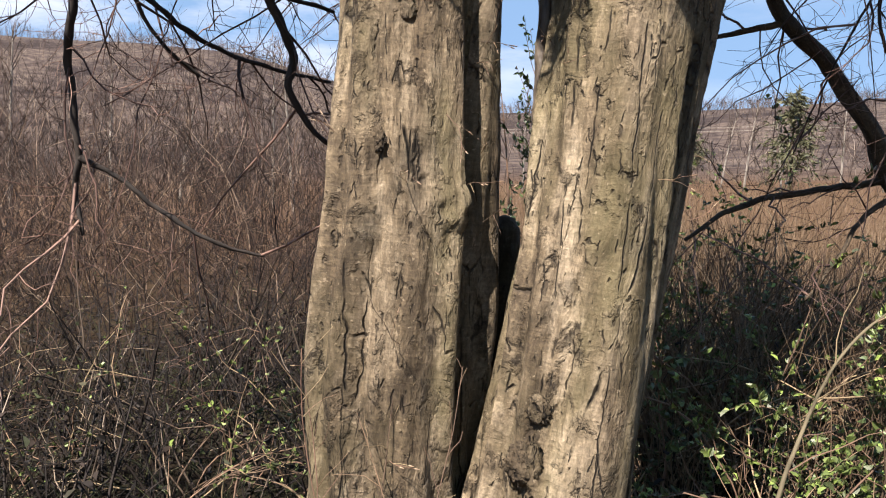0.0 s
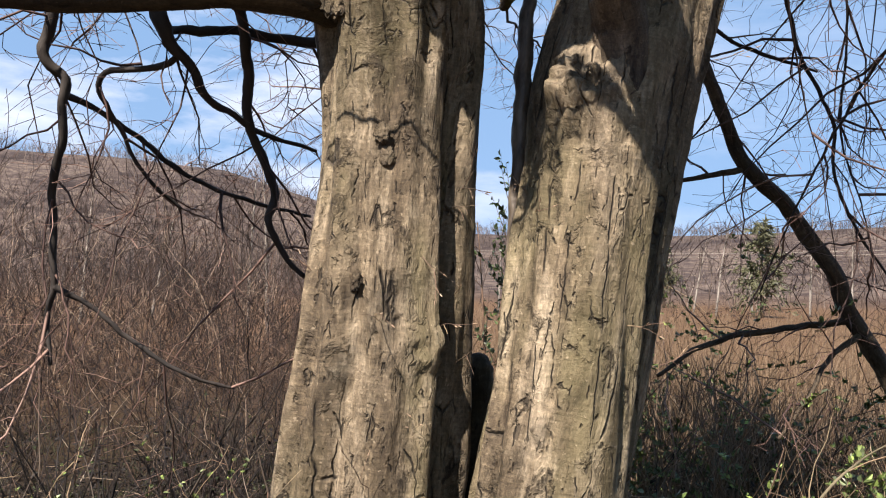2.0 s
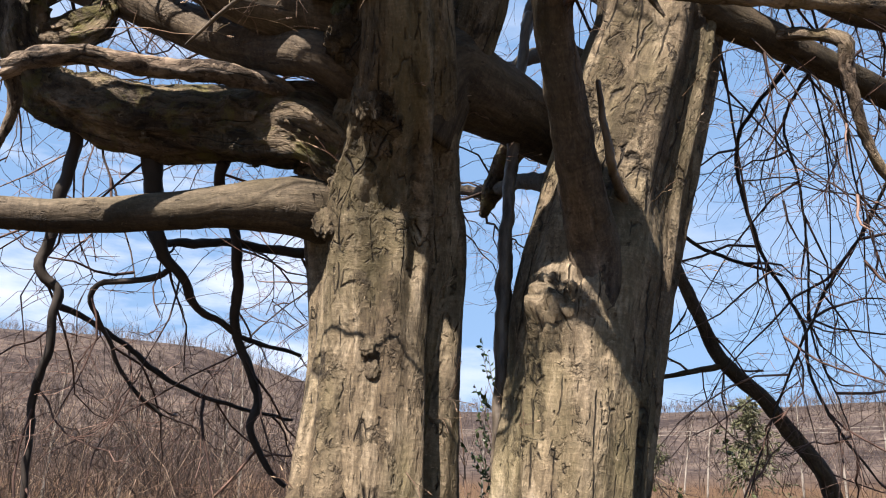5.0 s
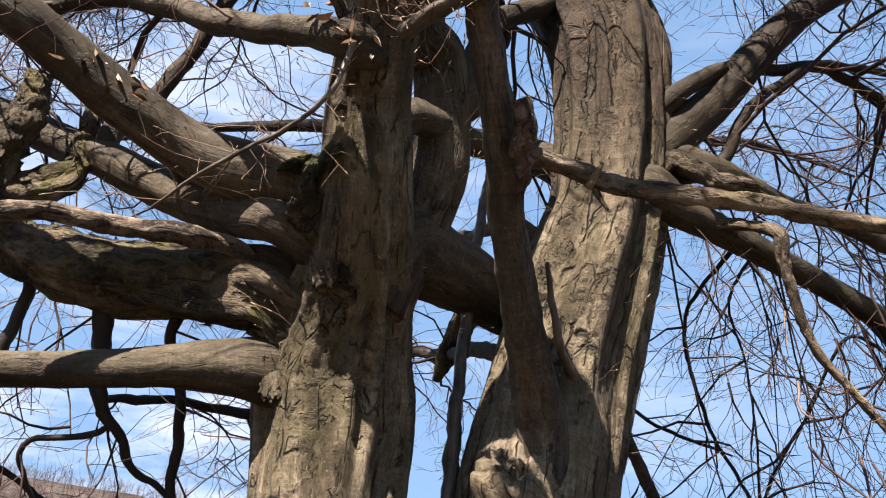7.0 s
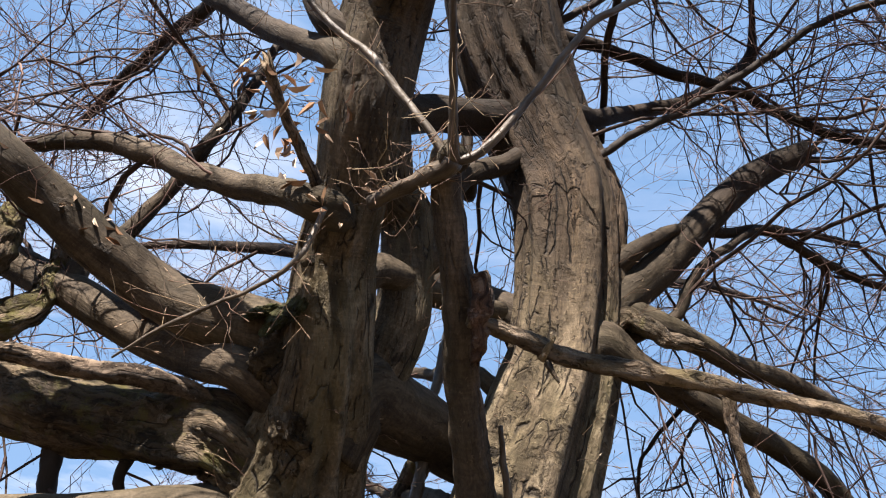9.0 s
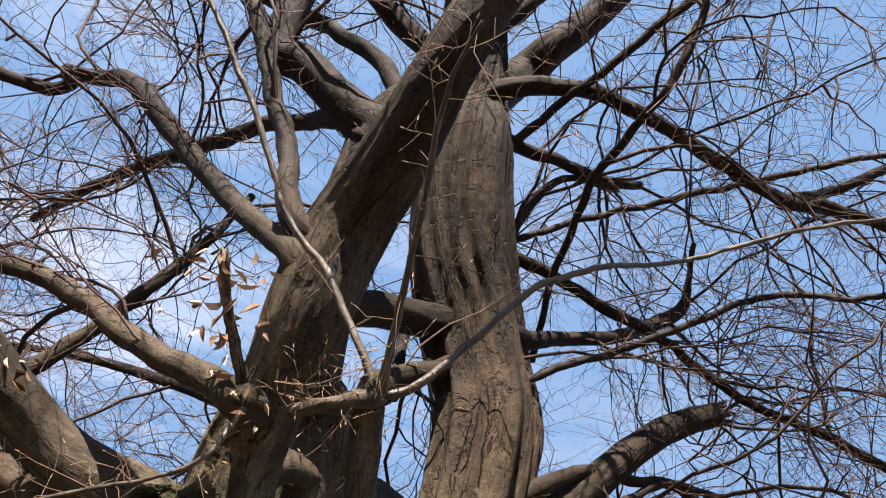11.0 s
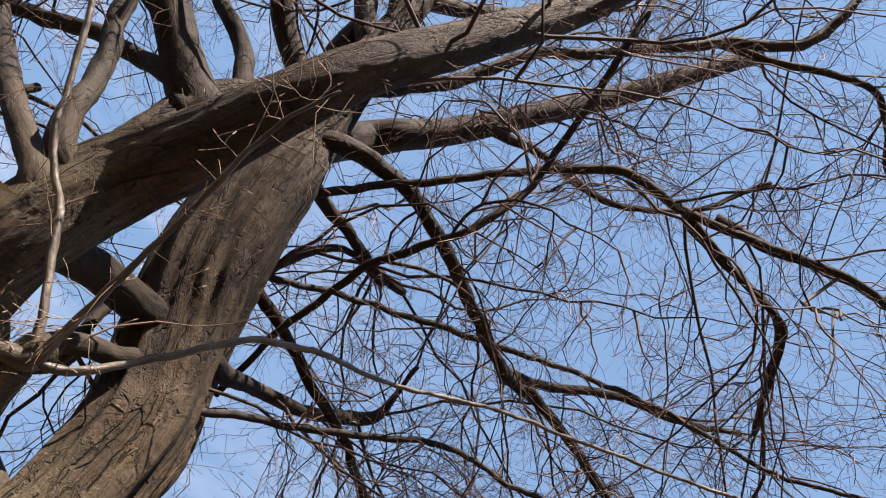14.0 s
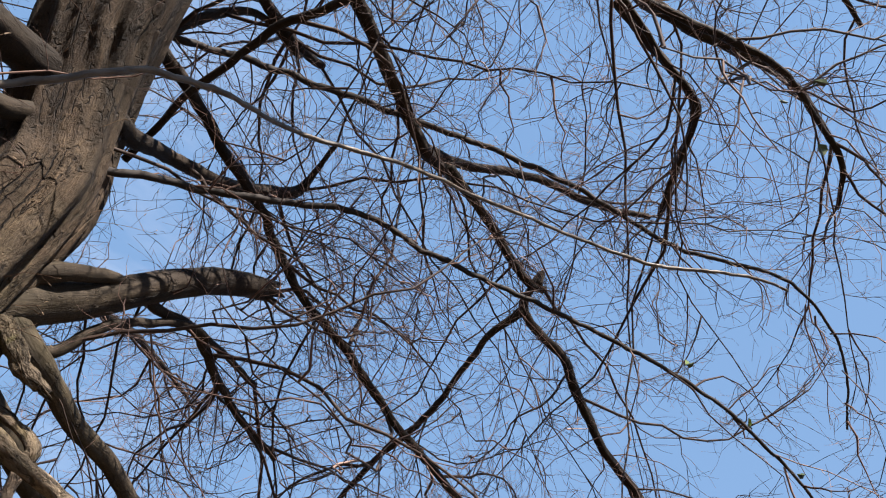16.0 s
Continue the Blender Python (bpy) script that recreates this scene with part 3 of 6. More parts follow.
def ground_material():
    m = Nodes("ground", 0.95, 0.1)
    at = m.place()
    n = m.tree.nodes.new("ShaderNodeVectorMath")
    n.operation = "LENGTH"
    m.put(n.inputs[0], at)
    # near ground almost black: shade under the brush is put into its colour
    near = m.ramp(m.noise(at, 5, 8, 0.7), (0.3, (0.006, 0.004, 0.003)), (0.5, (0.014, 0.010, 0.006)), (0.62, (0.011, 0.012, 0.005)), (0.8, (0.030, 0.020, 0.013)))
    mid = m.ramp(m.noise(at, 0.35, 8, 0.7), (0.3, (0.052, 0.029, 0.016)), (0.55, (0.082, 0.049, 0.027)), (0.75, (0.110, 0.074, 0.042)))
    # hillside browns greyed to suggest haze over the distance
    far = m.ramp(m.maths("ADD", m.maths("MULTIPLY", m.noise(at, 0.03, 6, 0.6), 0.35), m.maths("MULTIPLY", m.noise(m.mapped(at, (1, 1, 0.35)), 0.28, 8, 0.8), 0.65)), (0.44, (0.019, 0.014, 0.013)), (0.5, (0.048, 0.036, 0.031)), (0.57, (0.093, 0.072, 0.058)))
    # unseen strip in dry-leaf and straw tones before the tree, added to bounce light upward
    sep = m.tree.nodes.new("ShaderNodeSeparateXYZ")
    m.put(sep.inputs[0], at)
    path = m.ramp(m.noise(at, 9, 8, 0.7), (0.3, (0.028, 0.020, 0.013)), (0.5, (0.058, 0.043, 0.028)), (0.7, (0.100, 0.077, 0.052)))
    edge = m.maths("ADD", m.maths("MULTIPLY", sep.outputs["Y"], 0.25), m.maths("MULTIPLY", m.noise(at, 1.5, 4), 0.35))
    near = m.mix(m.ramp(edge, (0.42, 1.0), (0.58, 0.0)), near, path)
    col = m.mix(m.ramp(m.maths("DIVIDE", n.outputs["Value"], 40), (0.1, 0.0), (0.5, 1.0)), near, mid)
    col = m.mix(m.ramp(m.maths("DIVIDE", n.outputs["Value"], 300), (0.35, 0.0), (0.6, 1.0)), col, far)
    m.bump(m.noise(at, 30, 6, 0.7), 0.8, 0.03)
    return m.colour(col)


rings = np.concatenate([[0.0], np.geomspace(0.35, 2600, 120)])
turns = np.radians(np.arange(0, 360, 1.25))
gx, gy = rings[:, None] * np.sin(turns), rings[:, None] * np.cos(turns)
gv = np.stack([gx, gy, height(gx, gy)], -1).reshape(-1, 3)
ga, gb = np.arange(len(rings) - 1)[:, None] * len(turns), np.arange(len(turns))[None]
gc = (gb + 1) % len(turns)
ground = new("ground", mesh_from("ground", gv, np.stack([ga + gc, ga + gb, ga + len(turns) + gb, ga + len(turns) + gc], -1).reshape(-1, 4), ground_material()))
tagged(ground, "brown leaf litter and rough grass rising to far wooded hills", "ground", kind="structure")


def scatter(rng, count, az0, az1, r0, r1):
    """Places on the ground between two directions and two distances, evenly over the area."""
    az = np.radians(az0 + (az1 - az0) * rng.random(count))
    r = np.sqrt(r0**2 + (r1**2 - r0**2) * rng.random(count))
    x, y = r * np.sin(az), r * np.cos(az)
    return np.stack([x, y, height(x, y) - 0.02], -1)


def thicket(rng, at, tall, n=5, sides=5, twigs=2, r0=0.006, lean=0.25, wob=0.12, spread=0.6):
    """Upright thin stems with side shoots and twigs."""
    m = len(at)
    tall = tall * (0.75 + 0.5 * np.array([noise.noise((0.55 * x, 0.55 * y, 3.0)) for x, y, z in at]))
    way = np.stack([rng.normal(size=m) * lean, rng.normal(size=m) * lean, np.ones(m)], -1)
    main = grow(rng, at, way, tall, n, wob)
    groups = [stems(main, r0 * (0.6 + 0.8 * rng.random(m)), np.full(m, r0 * 0.25))]
    s, w, f = off(rng, main, sides, 0.2, 0.98, spread, 0.2)
    w[:, 2] += 0.35
    long = np.repeat(tall, sides) * (0.22 + 0.22 * rng.random(len(s))) * (1.1 - 0.5 * f)
    side = grow(rng, s, w, long, 3, 0.16)
    groups.append(stems(side, np.full(len(s), r0 * 0.5), np.full(len(s), r0 * 0.2)))
    if twigs:
        s, w, f = off(rng, side, twigs, 0.2, 0.95, 0.7, 0.2)
        small = grow(rng, s, w, np.repeat(long, twigs) * (0.3 + 0.3 * rng.random(len(s))), 2, 0.2)
        groups.append(stems(small, np.full(len(s), r0 * 0.3), np.full(len(s), r0 * 0.16)))
    return groups


# brush and dry stems: lower stops darkened to hold the shade inside the thicket
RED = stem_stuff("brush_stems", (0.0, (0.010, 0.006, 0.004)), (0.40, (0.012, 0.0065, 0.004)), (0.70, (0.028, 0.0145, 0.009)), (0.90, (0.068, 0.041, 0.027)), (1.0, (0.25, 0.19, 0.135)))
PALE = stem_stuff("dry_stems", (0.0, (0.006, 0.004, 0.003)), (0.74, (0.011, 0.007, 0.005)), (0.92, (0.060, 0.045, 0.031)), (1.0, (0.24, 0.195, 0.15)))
REED = stem_stuff("reeds", (0.0, (0.080, 0.051, 0.028)), (0.5, (0.122, 0.080, 0.046)), (1.0, (0.180, 0.130, 0.082)))
# bare-wood grey-browns, with some distance haze mixed into the colour
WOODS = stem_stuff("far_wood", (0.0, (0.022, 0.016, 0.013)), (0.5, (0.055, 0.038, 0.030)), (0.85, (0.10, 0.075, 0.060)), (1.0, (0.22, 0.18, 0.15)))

# thorns and grass nearly black, with undergrowth shade in the colour
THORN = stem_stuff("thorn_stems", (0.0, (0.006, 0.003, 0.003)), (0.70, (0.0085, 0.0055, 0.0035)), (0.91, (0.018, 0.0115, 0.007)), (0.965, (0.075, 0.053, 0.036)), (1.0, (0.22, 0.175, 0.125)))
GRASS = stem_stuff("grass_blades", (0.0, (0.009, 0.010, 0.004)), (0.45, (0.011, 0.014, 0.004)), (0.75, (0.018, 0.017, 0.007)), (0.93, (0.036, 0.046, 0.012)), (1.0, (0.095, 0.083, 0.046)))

rng = np.random.default_rng(11)
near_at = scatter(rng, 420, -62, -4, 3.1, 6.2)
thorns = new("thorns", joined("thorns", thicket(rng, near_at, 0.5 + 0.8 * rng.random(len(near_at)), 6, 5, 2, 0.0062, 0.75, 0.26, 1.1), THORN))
tagged(thorns, "low dark tangle of bare purple-brown bramble stems", "brush", kind="stuff")
at = scatter(rng, 950, -62, -3, 5.0, 13)
far_off = np.hypot(at[:, 0], at[:, 1])
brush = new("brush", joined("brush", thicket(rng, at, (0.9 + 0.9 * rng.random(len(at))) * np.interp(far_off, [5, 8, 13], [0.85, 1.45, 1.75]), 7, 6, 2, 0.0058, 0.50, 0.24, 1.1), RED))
tagged(brush, "dense thicket of bare reddish-brown scrub stems", "brush", kind="stuff")
at = np.vstack([scatter(rng, 850, -60, -2, 12, 24), scatter(rng, 650, -60, -2, 24, 70), scatter(rng, 350, -2, 50, 30, 70)])
far_off = np.hypot(at[:, 0], at[:, 1])
far_brush = new("far_brush", joined("far_brush", thicket(rng, at, np.where(at[:, 0] < -1, (2.6 + 2.2 * rng.random(len(at))) * np.interp(far_off, [12, 24, 70], [1.0, 1.35, 2.2]), 1.5 + rng.random(len(at))), 5, 6, 1, 0.012, 0.3, 0.2, 0.8), RED))
tagged(far_brush, "bare reddish scrub stretching away across the valley", "brush", kind="stuff")
at = np.vstack([scatter(rng, 200, -60, -2, 2.9, 8), scatter(rng, 300, 8, 48, 2.9, 8)])
dry_more = thicket(rng, scatter(rng, 150, -58, -4, 2.7, 5.5), 0.7 + 0.8 * rng.random(150), 5, 2, 1, 0.0085, 0.45, 0.05, 0.5)
dry = new("dry_stems", joined("dry_stems", thicket(rng, at, 0.6 + 0.8 * rng.random(len(at)), 5, 3, 1, 0.005, 0.6, 0.12) + dry_more, PALE))
tagged(dry, "pale dry weed and bramble stems among the brush", "dry stems", kind="stuff")
at = np.vstack([scatter(rng, 2600, 13, 50, 3.0, 6.5), scatter(rng, 5200, 3, 50, 6.5, 18), scatter(rng, 3600, 0, 50, 18, 45)])
m = len(at)
blade = grow(rng, at, np.stack([rng.normal(size=m) * 0.3, rng.normal(size=m) * 0.3, np.ones(m)], -1), 0.5 + 0.6 * rng.random(m), 2, 0.15)
wide = 0.003 + 0.006 * np.clip(np.hypot(at[:, 0], at[:, 1]) / 40, 0, 1)
tuft_rng = np.random.default_rng(29)
tuft_at = scatter(tuft_rng, 1500, 7, 24, 3.6, 7.5)
tuft = grow(tuft_rng, tuft_at, np.stack([tuft_rng.normal(size=1500) * 0.45, tuft_rng.normal(size=1500) * 0.45, np.ones(1500)], -1), 0.7 + 0.6 * tuft_rng.random(1500), 3, 0.2)
reeds = new("reeds", joined("reeds", [stems(blade, wide, wide * 0.3), stems(tuft, np.full(1500, 0.0055), np.full(1500, 0.002))], REED))
tagged(reeds, "tan dry reeds and grass in the open marsh", "reeds", kind="stuff")
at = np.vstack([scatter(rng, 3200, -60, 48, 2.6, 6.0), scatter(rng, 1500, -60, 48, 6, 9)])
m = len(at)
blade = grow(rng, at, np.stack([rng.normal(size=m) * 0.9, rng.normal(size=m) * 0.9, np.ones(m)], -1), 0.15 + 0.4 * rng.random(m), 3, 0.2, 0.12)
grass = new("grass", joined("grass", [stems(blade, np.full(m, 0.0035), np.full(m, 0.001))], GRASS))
tagged(grass, "rough green and straw-coloured grass on the woodland floor", "grass", kind="stuff")


def bare_wood(rng, at, tall):
    """Leafless trees seen from afar: a short stem and many rising branches."""
    m = len(at)
    main = grow(rng, at, np.stack([rng.normal(size=m) * 0.12, rng.normal(size=m) * 0.12, np.ones(m)], -1), tall * 0.7, 3, 0.12)
    groups = [stems(main, 0.05 + 0.05 * rng.random(m), np.full(m, 0.03))]
    s, w, f = off(rng, main, 8, 0.25, 1.0, 0.75, 0.1)
    w[:, 2] += 0.25
    b = grow(rng, s, w, np.repeat(tall, 8) * (0.25 + 0.3 * rng.random(len(s))), 2, 0.25)
    groups.append(stems(b, np.full(len(s), 0.045), np.full(len(s), 0.026)))
    return groups


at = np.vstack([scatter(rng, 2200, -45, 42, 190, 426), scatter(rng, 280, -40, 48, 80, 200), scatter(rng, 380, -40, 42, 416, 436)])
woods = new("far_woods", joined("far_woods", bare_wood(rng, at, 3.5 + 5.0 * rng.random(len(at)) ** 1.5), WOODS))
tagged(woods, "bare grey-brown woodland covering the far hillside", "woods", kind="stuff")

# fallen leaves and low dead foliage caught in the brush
# most leaf tones carry the shade at the foot of the stems
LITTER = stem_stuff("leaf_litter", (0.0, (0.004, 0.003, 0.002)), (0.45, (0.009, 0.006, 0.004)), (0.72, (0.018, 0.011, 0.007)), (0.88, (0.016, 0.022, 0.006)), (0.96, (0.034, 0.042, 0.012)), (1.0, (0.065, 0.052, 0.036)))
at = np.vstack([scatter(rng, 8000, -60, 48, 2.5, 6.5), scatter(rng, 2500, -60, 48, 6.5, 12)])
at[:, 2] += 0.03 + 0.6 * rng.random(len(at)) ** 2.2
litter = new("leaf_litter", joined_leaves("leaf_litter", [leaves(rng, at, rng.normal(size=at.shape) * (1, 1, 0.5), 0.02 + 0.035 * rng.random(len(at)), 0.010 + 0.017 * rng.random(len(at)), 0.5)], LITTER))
tagged(litter, "dead brown leaves caught low in the stems", "leaf litter", kind="stuff")


# ---------------------------------------------------------------- the tree
tree = thing("tree", "bare twin-trunked hornbeam with smooth grey-tan bark and tangled branches", "tree")
far_tree = thing("leaning_tree", "thin dark leaning tree with bare side branches in the brush", "tree")
BOUGHS = []      # (points, kind) of every limb that carries twigs


def bough(name, pts, mat, kind="", parent=None, label="", **look_of):
    if mat is HANG and pts[0][0] > 1.0:
        pts = [(x, y, z, 0.7 * r) for x, y, z, r in pts]
    me, q = tube(name, pts, mat, seed=look_of.pop("seed", len(BOUGHS) % 50 + 1), **look_of)
    BOUGHS.append((q, kind))
    return part(name, me, parent or tree, label)


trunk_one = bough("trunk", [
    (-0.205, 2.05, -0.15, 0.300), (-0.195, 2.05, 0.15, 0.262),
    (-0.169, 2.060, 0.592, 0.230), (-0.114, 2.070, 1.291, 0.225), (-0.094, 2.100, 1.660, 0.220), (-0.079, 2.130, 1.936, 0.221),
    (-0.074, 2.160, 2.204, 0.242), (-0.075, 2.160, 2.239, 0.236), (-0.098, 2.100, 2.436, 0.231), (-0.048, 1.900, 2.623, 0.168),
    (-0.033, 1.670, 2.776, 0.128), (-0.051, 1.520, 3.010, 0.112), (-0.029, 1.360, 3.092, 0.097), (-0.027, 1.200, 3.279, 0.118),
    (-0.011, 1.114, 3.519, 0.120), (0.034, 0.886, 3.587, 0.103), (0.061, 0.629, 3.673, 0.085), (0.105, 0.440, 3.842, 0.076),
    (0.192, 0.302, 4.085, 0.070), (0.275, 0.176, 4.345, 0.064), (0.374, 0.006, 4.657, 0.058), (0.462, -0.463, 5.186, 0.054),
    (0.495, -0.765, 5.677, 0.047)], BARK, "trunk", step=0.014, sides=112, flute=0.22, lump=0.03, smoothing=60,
      dips=[(97, 12, -0.06, -0.5, 2.5), (112, 10, 0.05, -0.5, 2.4), (138, 24, 0.19, -0.5, 2.5), (80, 9, 0.06, 0.2, 2.4), (58, 10, 0.05, 0.4, 2.3), (152, 12, 0.06, 0.3, 2.2)], knots=[
    (-0.18, 1.86, 1.58, 0.04, 0.014, 0.8), (0.00, 1.92, 1.41, 0.06, 0.030, 1.4), (-0.27, 1.98, 2.45, 0.06, 0.030, 1.8), (-0.06, 1.94, 1.97, 0.04, 0.012, 1.0), (-0.14, 1.80, 2.59, 0.10, 0.008, 2.0), (-0.21, 1.85, 2.76, 0.10, 0.008, 2.0), (-0.31, 2.00, 1.12, 0.03, 0.010, 1.5)])
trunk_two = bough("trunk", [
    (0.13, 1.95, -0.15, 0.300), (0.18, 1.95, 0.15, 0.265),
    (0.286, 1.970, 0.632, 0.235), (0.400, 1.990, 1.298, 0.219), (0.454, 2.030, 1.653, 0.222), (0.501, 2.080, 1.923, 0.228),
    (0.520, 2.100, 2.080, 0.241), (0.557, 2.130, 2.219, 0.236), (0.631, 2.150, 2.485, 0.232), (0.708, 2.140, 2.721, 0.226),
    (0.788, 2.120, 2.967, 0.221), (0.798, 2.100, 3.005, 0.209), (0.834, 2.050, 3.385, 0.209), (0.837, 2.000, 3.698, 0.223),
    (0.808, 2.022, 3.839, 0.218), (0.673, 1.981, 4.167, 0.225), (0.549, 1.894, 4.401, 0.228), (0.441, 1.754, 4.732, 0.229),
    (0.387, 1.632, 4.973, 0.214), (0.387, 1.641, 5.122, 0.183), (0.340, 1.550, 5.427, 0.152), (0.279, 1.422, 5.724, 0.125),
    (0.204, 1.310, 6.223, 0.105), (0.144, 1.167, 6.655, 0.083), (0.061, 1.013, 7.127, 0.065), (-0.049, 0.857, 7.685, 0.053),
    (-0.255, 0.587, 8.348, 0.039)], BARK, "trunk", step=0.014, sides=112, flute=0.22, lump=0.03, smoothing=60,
      seed=9, dips=[(92, 13, -0.06, -0.5, 4.4), (116, 12, 0.05, -0.5, 4.0), (170, 45, 0.16, -0.5, 4.4), (95, 9, 0.05, 0.4, 2.6), (70, 9, 0.04, 0.5, 3.6)], knots=[
    (0.39, 1.88, 2.09, 0.09, 0.050, 1.0), (0.48, 1.88, 1.98, 0.05, 0.020, 1.0), (0.18, 1.80, 0.78, 0.05, 0.020, 1.8), (0.61, 1.95, 2.21, 0.12, 0.030, 0.3), (0.86, 1.95, 3.86, 0.10, 0.020, 1.0)])
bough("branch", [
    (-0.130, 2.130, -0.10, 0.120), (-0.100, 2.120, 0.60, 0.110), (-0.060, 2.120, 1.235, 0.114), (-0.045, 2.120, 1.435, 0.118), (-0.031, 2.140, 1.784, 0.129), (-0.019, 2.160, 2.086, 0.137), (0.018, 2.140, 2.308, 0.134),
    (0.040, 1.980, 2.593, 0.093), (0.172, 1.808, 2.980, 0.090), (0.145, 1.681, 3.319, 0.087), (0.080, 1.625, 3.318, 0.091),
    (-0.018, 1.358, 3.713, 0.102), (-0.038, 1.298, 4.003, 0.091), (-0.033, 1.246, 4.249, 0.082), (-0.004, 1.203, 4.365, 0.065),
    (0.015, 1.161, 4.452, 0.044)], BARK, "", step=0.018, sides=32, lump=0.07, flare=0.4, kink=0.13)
bough("branch", [
    (-0.107, 2.160, 2.370, 0.094), (-0.295, 2.035, 2.385, 0.082), (-0.441, 1.981, 2.365, 0.064), (-0.579, 1.931, 2.335, 0.053),
    (-0.798, 1.912, 2.306, 0.048), (-0.941, 1.900, 2.293, 0.046), (-1.082, 1.886, 2.294, 0.042), (-1.324, 1.916, 2.318, 0.038),
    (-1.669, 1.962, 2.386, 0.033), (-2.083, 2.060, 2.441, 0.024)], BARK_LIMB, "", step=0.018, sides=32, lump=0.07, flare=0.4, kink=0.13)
bough("branch", [
    (-0.093, 2.081, 2.454, 0.117), (-0.301, 1.976, 2.596, 0.117), (-0.415, 2.005, 2.611, 0.117), (-0.558, 2.041, 2.633, 0.112),
    (-0.815, 2.040, 2.657, 0.104), (-0.997, 2.019, 2.690, 0.090), (-1.096, 2.001, 2.727, 0.078), (-1.149, 1.948, 2.818, 0.070),
    (-1.154, 1.916, 2.953, 0.066), (-1.109, 1.920, 3.100, 0.052), (-1.109, 1.909, 3.260, 0.035)], BARK_MOSS, label="decaying mossy branch with rough flaking bark", step=0.01, sides=44, lump=0.3)
bough("branch", [
    (-1.122, 1.975, 2.772, 0.064), (-1.129, 1.956, 2.824, 0.067), (-1.047, 2.006, 2.898, 0.061), (-0.977, 2.047, 3.010, 0.045),
    (-0.977, 2.059, 3.147, 0.033), (-0.978, 2.059, 3.326, 0.026)], BARK_MOSS, label="decaying mossy branch with rough flaking bark", step=0.01, sides=44, lump=0.3)
bough("branch", [
    (-0.046, 1.871, 2.642, 0.061), (-0.264, 1.787, 2.734, 0.061), (-0.374, 1.857, 2.781, 0.063), (-0.594, 1.973, 2.897, 0.067),
    (-0.871, 2.055, 3.046, 0.064), (-1.115, 2.153, 3.178, 0.063), (-1.356, 2.206, 3.298, 0.060), (-1.765, 2.280, 3.499, 0.054),
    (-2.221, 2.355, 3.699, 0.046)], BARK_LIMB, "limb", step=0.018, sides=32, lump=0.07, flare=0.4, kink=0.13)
bough("branch", [
    (-0.010, 1.850, 2.760, 0.083), (-0.185, 1.795, 2.850, 0.084), (-0.367, 1.790, 2.890, 0.084), (-0.565, 1.770, 2.945, 0.077),
    (-0.765, 1.668, 3.028, 0.073), (-0.905, 1.564, 3.102, 0.068), (-1.004, 1.480, 3.149, 0.063), (-1.203, 1.442, 3.285, 0.057),
    (-1.459, 1.448, 3.471, 0.048)], BARK_LIMB, "leafy", step=0.018, sides=32, lump=0.07, flare=0.4, kink=0.13)
bough("branch", [
    (-0.280, 1.970, 2.593, 0.028), (-0.373, 1.899, 2.683, 0.028), (-0.534, 1.816, 2.684, 0.030), (-0.691, 1.733, 2.655, 0.027),
    (-0.836, 1.654, 2.643, 0.026), (-0.932, 1.604, 2.600, 0.026), (-0.973, 1.582, 2.554, 0.020)], BARK_DEAD, "", label="pale dead broken branch with peeling bark", step=0.012, sides=16, lump=0.34, torn=True, kink=0.3)
bough("branch", [
    (-0.974, 1.597, 2.570, 0.017), (-0.974, 1.645, 2.503, 0.015), (-1.001, 1.672, 2.438, 0.011), (-1.039, 1.702, 2.373, 0.007)], BARK_DEAD, "", label="pale dead broken branch with peeling bark", step=0.012, sides=16, lump=0.34, torn=True, kink=0.3)
bough("branch", [
    (0.287, 1.252, 2.676, 0.016), (0.348, 1.266, 2.673, 0.019), (0.416, 1.280, 2.663, 0.022), (0.538, 1.297, 2.634, 0.023),
    (0.682, 1.294, 2.625, 0.023), (0.848, 1.281, 2.611, 0.022), (1.003, 1.274, 2.593, 0.020), (1.150, 1.261, 2.570, 0.020),
    (1.327, 1.267, 2.547, 0.016), (1.513, 1.260, 2.502, 0.011)], BARK_DEAD, "", label="pale dead broken branch with peeling bark", step=0.012, sides=16, lump=0.34, torn=True, kink=0.3)
bough("branch", [
    (0.295, 1.190, 2.771, 0.020), (0.315, 1.217, 2.731, 0.027), (0.308, 1.246, 2.679, 0.024), (0.320, 1.271, 2.639, 0.018),
    (0.315, 1.300, 2.597, 0.010)], ROTTEN, label="splintered reddish rotten branch end", step=0.008, sides=16, lump=0.7, torn=True)
bough("branch", [
    (-0.033, 1.412, 3.048, 0.042), (-0.104, 1.252, 2.943, 0.042), (-0.159, 1.295, 2.998, 0.038), (-0.318, 1.395, 3.089, 0.036),
    (-0.564, 1.545, 3.239, 0.035), (-0.729, 1.608, 3.343, 0.035), (-0.841, 1.660, 3.391, 0.032), (-1.092, 1.821, 3.470, 0.028),
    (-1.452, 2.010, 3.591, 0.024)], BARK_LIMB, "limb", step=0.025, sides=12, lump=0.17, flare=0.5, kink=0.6)
